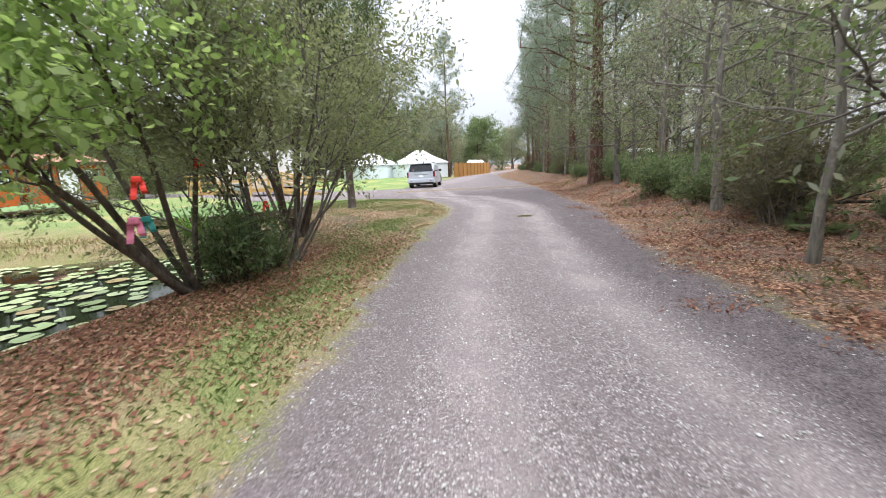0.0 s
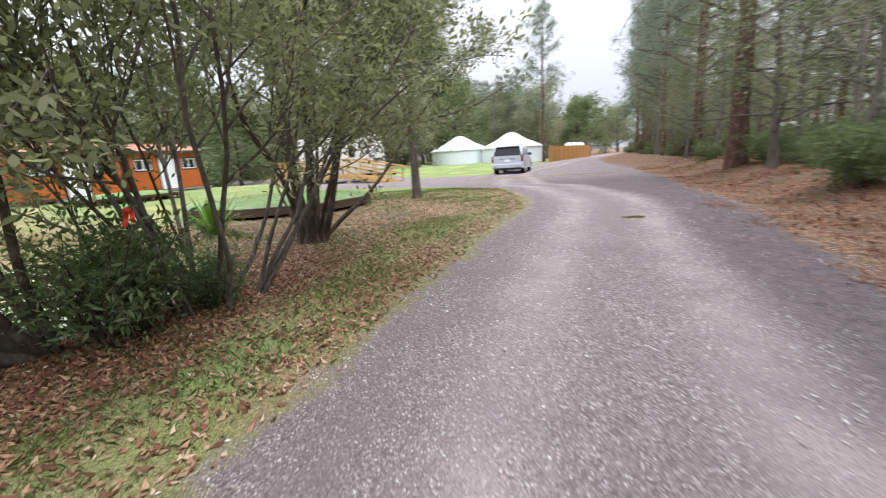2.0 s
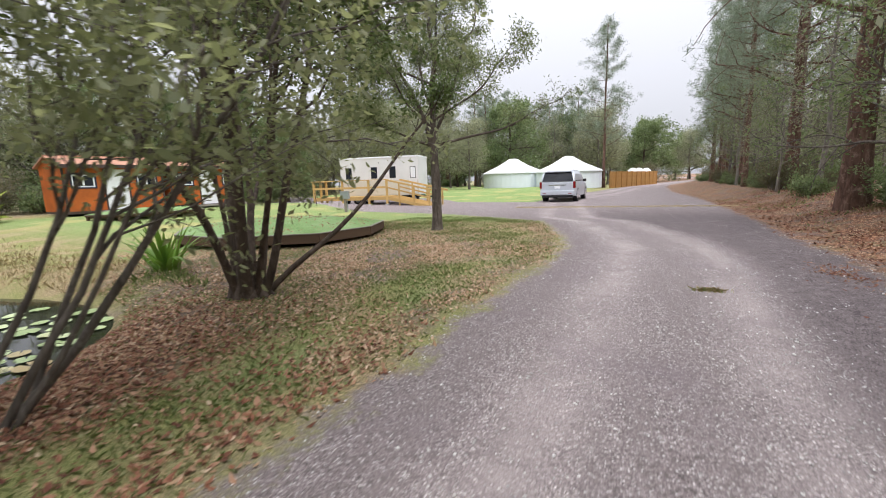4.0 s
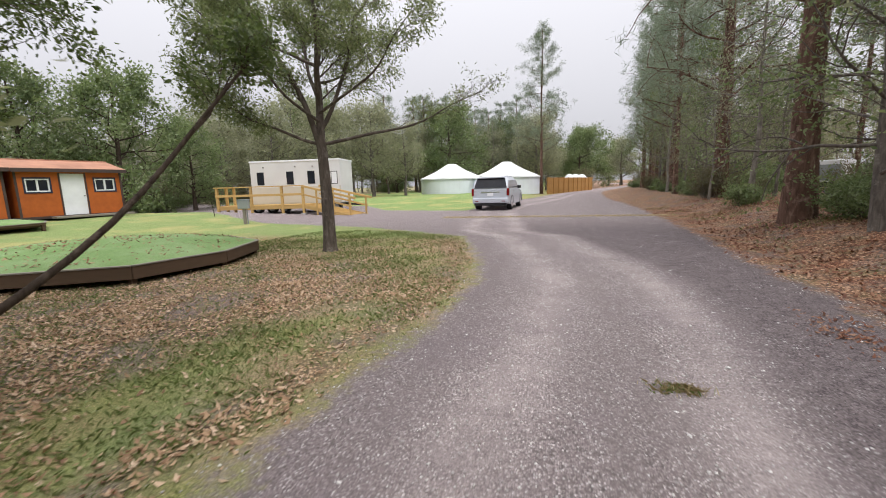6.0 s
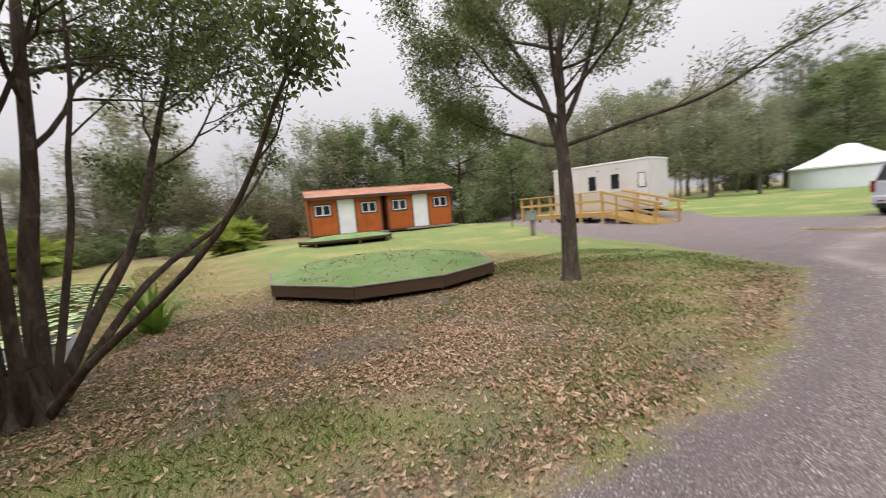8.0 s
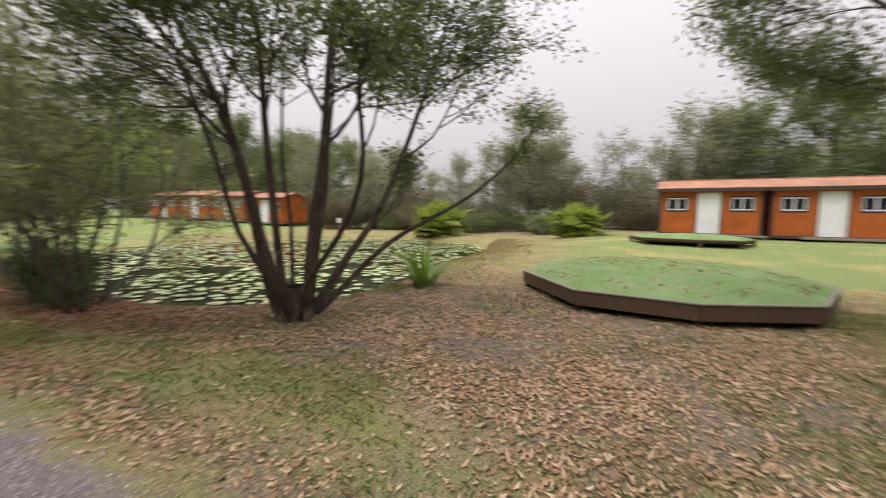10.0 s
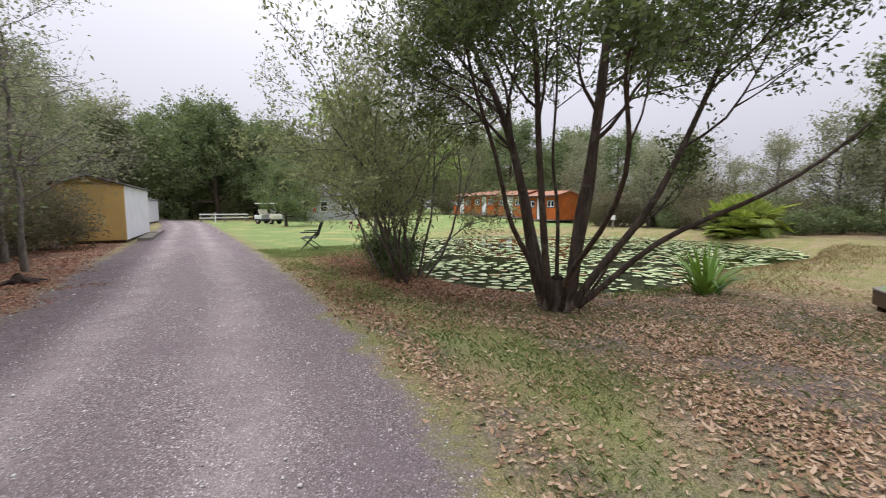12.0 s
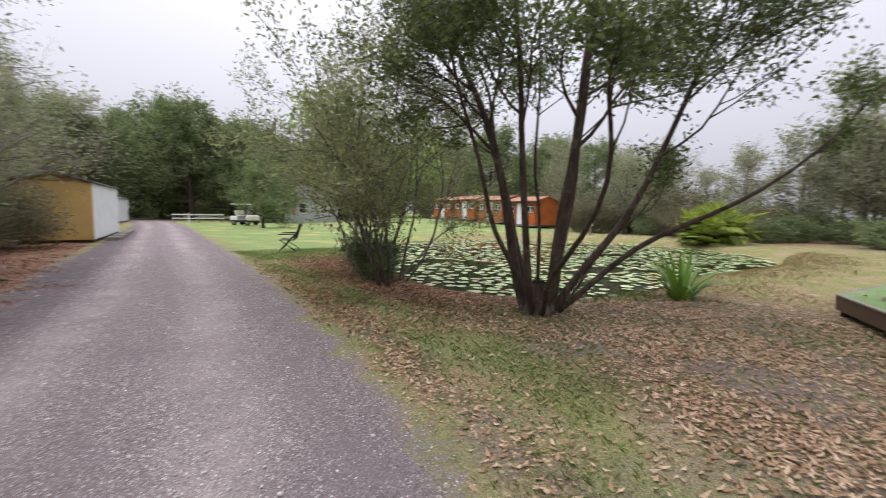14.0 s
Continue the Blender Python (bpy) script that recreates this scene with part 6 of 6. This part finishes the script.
def chosen(g, n, x0, x1, y0, y1, weight):
    x, y = g.uniform(x0, x1, n), g.uniform(y0, y1, n)
    ok = (g.uniform(0, 1, n) < weight(x, y)) & (outline_distance(x, y, POND) > 0.15)
    return x[ok], y[ok]


g = np.random.default_rng(101)
x, y = chosen(g, 210000, -10, 0.8, 0, 19, lambda x, y: np.maximum(litter_amount(x, y), 0.3) * sstep(0.25, -0.3, road_inside(x, y)) * (0.2 + 0.78 * sstep(-0.2, 0.5, wave(x, y, 1.1, 3))) * (0.12 + 0.88 * np.maximum(sstep(5.0, 7.5, y), sstep(-1.6, -0.9, x))))
tagged(new("fallen_leaves", flat_cover("fallen_leaves", x, y, 0.058, 0.42, LEAF_DRY, g)), "dry tan oak leaves scattered under the trees", "fallen leaves", kind="stuff")
x, y = chosen(g, 120000, -5.5, 0.5, -2, 9.5, lambda x, y: litter_amount(x, y) * sstep(0.2, -0.4, road_inside(x, y)) * sstep(9.5, 6, y) * 0.75)
tagged(new("fallen_leaves", flat_cover("fallen_leaves", x, y, 0.055, 0.48, LEAF_RUST, g)), "reddish brown leaves on the pond bank", "fallen leaves", kind="stuff")
x, y = chosen(g, 80000, 2.8, 12, -10, 30, lambda x, y: litter_amount(x, y) * sstep(0.4, -0.6, road_inside(x, y)) * (0.15 + 0.7 * sstep(-0.4, 0.5, wave(x, y, 1.2, 6))))
tagged(new("fallen_leaves", flat_cover("fallen_leaves", x, y, 0.08, 0.45, LEAF_RUST, g)), "orange brown leaves and needles at the wood's edge", "fallen leaves", kind="stuff")
PATCHES = ((2.95, 2.85, 0.42, 0.22), (3.5, 2.1, 0.3, 0.4), (3.35, 4.3, 0.3, 0.5), (3.7, 6.3, 0.25, 0.5), (4.05, 9.5, 0.3, 0.3), (4.2, 12.0, 0.25, 0.6), (3.4, 0.3, 0.4, 0.6))
x, y = chosen(g, 60000, 2.0, 5.4, -2, 14, lambda x, y: 0.62 * np.clip(sum(np.exp(-((x - a) / p) ** 2 - ((y - b) / q) ** 2) for a, b, p, q in PATCHES), 0, 1) * (0.4 + 0.6 * sstep(-0.4, 0.3, wave(x, y, 4.0, 2))))
tagged(new("fallen_leaves", flat_cover("fallen_leaves", x, y, 0.05, 0.45, LEAF_RUST, g, 0.02)), "drifts of pale brown leaves on the dark lane edge", "fallen leaves", kind="stuff")
x, y = chosen(g, 5200, -11, -5.1, 11.8, 17, lambda x, y: 0.3 * (outline_distance(x, y, [(-7.5, 11.9), (-5.7, 12.95), (-5.3, 14.5), (-5.8, 15.95), (-7.5, 16.9), (-11, 15.6), (-11, 13.6)]) < 0))
me = flat_cover("turf_leaves", x, y, 0.065, 0.45, LEAF_RUST, g)
co = np.zeros(len(me.vertices) * 3, np.float32)
me.vertices.foreach_get("co", co)
co = co.reshape(-1, 3)
rr = np.hypot((co[:, 0] + 8.2) / 3.0, (co[:, 1] - 14.45) / 2.6)
co[:, 2] += 0.36 + 0.2 * np.clip(1 - rr ** 2, 0, 1) - height(co[:, 0], co[:, 1])
me.vertices.foreach_set("co", co.ravel())
tagged(new("turf_leaves", me), "dry leaves blown onto the turf", "fallen leaves", kind="stuff")


def blades(name, x, y, tall, mat, g, lean=0.5):
    n = len(x)
    a = g.uniform(0, 2 * np.pi, n)
    out = np.stack([np.cos(a), np.sin(a), np.zeros(n)], 1)
    side = np.stack([-np.sin(a), np.cos(a), np.zeros(n)], 1)
    h = (tall * g.uniform(0.5, 1.4, n))[:, None]
    c = np.stack([x, y, height(x, y)], 1)
    up = np.array([0, 0, 1.0])
    w = h * 0.026 + 0.0009
    tip = c + up * h * 0.85 + out * h * lean * g.uniform(0.2, 1.2, n)[:, None]
    mid = c + up * h * 0.55 + out * h * lean * 0.25
    v = np.stack([c - side * w, c + side * w, mid + side * w * 0.8, tip, mid - side * w * 0.8], 1)
    i = np.arange(n)[:, None] * 5
    return array_mesh(name, v.reshape(-1, 3), np.hstack([i, i + 1, i + 2, i + 3, i + 4]), mat)


x, y = chosen(g, 240000, -7, 0.4, -3, 21, lambda x, y: (1 - 0.6 * litter_amount(x, y)) * sstep(0.15, -0.35, road_inside(x, y)) * (0.3 + 0.7 * sstep(-0.4, 0.4, wave(x, y, 0.9, 1))))
xw, yw = chosen(g, 110000, -7, 0.3, -2, 19, lambda x, y: (1 - 0.55 * litter_amount(x, y)) * sstep(0.1, -0.4, road_inside(x, y)) * sstep(-0.3, 0.6, wave(x, y, 0.9, 1)) * 0.8)
tagged(new("weeds", flat_cover("weeds", xw, yw, 0.026, 0.6, GRASS_BLADE, g)), "small flat green weeds in the short grass", "grass", kind="stuff")
tagged(new("grass", blades("grass", x, y, 0.045, GRASS_BLADE, g, 1.0)), "short patchy green and straw grass", "grass", kind="stuff")
x, y = chosen(g, 14000, -6.5, 0.0, 9.0, 11.5, lambda x, y: 0.3 * (outline_distance(x, y, POND) < 1.2))
tagged(new("bank_grass", blades("bank_grass", x, y, 0.14, GRASS_BLADE, g)), "longer straw grass along the pond edge", "grass", kind="stuff")
x, y = chosen(g, 26000, -24, -7.5, 8.0, 12, lambda x, y: 0.8 * sstep(3.2, 0.4, outline_distance(x, y, POND)))
tagged(new("bank_grass", blades("bank_grass", x, y, 0.09, STRAW, g)), "dry straw grass along the pond edge", "grass", kind="stuff")
x, y = g.normal(2.28, 0.09, 420), g.normal(10.62, 0.045, 420)
tagged(new("grass_tuft", blades("grass_tuft", x[:220] + 0.03, y[:220], 0.05, STRAW, g, 1.3)), "dry straw in the grass tuft on the gravel", "grass", kind="stuff")
x, y = x[:110], y[:110]
tagged(new("grass_tuft", blades("grass_tuft", x, y, 0.045, GRASS_BLADE, g, 1.2)), "flat tuft of grass growing in the gravel", "grass", kind="stuff")

x, y = chosen(g, 16000, -3.5, 6.5, 25.4, 27.6, lambda x, y: np.exp(-((y - 26.5 - 0.15 * wave(x, y, 0.6)) / 0.3) ** 2))
tagged(new("straw_strip", flat_cover("straw_strip", x, y, 0.09, 0.25, STRAW, g, 0.02, 0.15)), "thin line of pale straw across the gravel", "straw", kind="stuff")
x, y = chosen(g, 60000, 2.8, 11, 0, 32, lambda x, y: 0.8 * sstep(0.2, 0.9, wave(x, y, 0.8, 5)) * sstep(0.1, -0.5, road_inside(x, y)) * sstep(-4.5, -2.5, road_inside(x, y)))
tagged(new("edge_grass", blades("edge_grass", x, y, 0.07, STRAW, g, 1.0)), "straw and yellow-green grass along the wood's edge", "grass", kind="stuff")
x, y = chosen(g, 40000, 2.8, 12, 0, 32, lambda x, y: 0.8 * sstep(0.1, 0.8, wave(x, y, 1.1, 9)) * sstep(-0.2, -0.9, road_inside(x, y)))
tagged(new("edge_grass", blades("edge_grass", x, y, 0.08, GRASS_BLADE, g, 0.9)), "small green grass patches among the leaves", "grass", kind="stuff")


def stones(name, x, y, size, g):
    n = len(x)
    r = size * g.uniform(0.45, 1.0, n) ** 1.4 * g.uniform(0.8, 1.5, n)
    base = np.array([(1, 0, 0), (0, 1, 0), (-1, 0, 0), (0, -1, 0), (0, 0, 0.5), (0, 0, -0.5)], float)
    a = g.uniform(0, 6.3, n)
    q = base[None] * g.uniform(0.6, 1.25, (n, 6, 1))
    rx = q[..., 0] * np.cos(a)[:, None] - q[..., 1] * np.sin(a)[:, None] * 0.75
    ry = q[..., 0] * np.sin(a)[:, None] + q[..., 1] * np.cos(a)[:, None] * 0.75
    v = np.stack([rx, ry, q[..., 2]], -1) * r[:, None, None] + np.stack([x, y, height(x, y) + 0.011 + r * 0.12], 1)[:, None]
    f = np.array([(0, 1, 4), (1, 2, 4), (2, 3, 4), (3, 0, 4), (1, 0, 5), (2, 1, 5), (3, 2, 5), (0, 3, 5)])
    return array_mesh(name, v.reshape(-1, 3), (np.arange(n)[:, None, None] * 6 + f[None]).reshape(-1, 3), STONE)


x, y = chosen(g, 50000, -1.4, 5.2, -3, 20, lambda x, y: sstep(-0.25, 0.25, road_inside(x, y)) * 0.8)
tagged(new("gravel", stones("gravel", x, y, 0.011, g)), "loose grey and white stones on the lane", "gravel", kind="stuff")
x, y = chosen(g, 1500, -1.4, 5.2, -3, 20, lambda x, y: sstep(-0.1, 0.3, road_inside(x, y)) * 0.8)
tagged(new("gravel", stones("gravel", x, y, 0.02, g)), "larger pale stones lying on the lane", "gravel", kind="stuff")
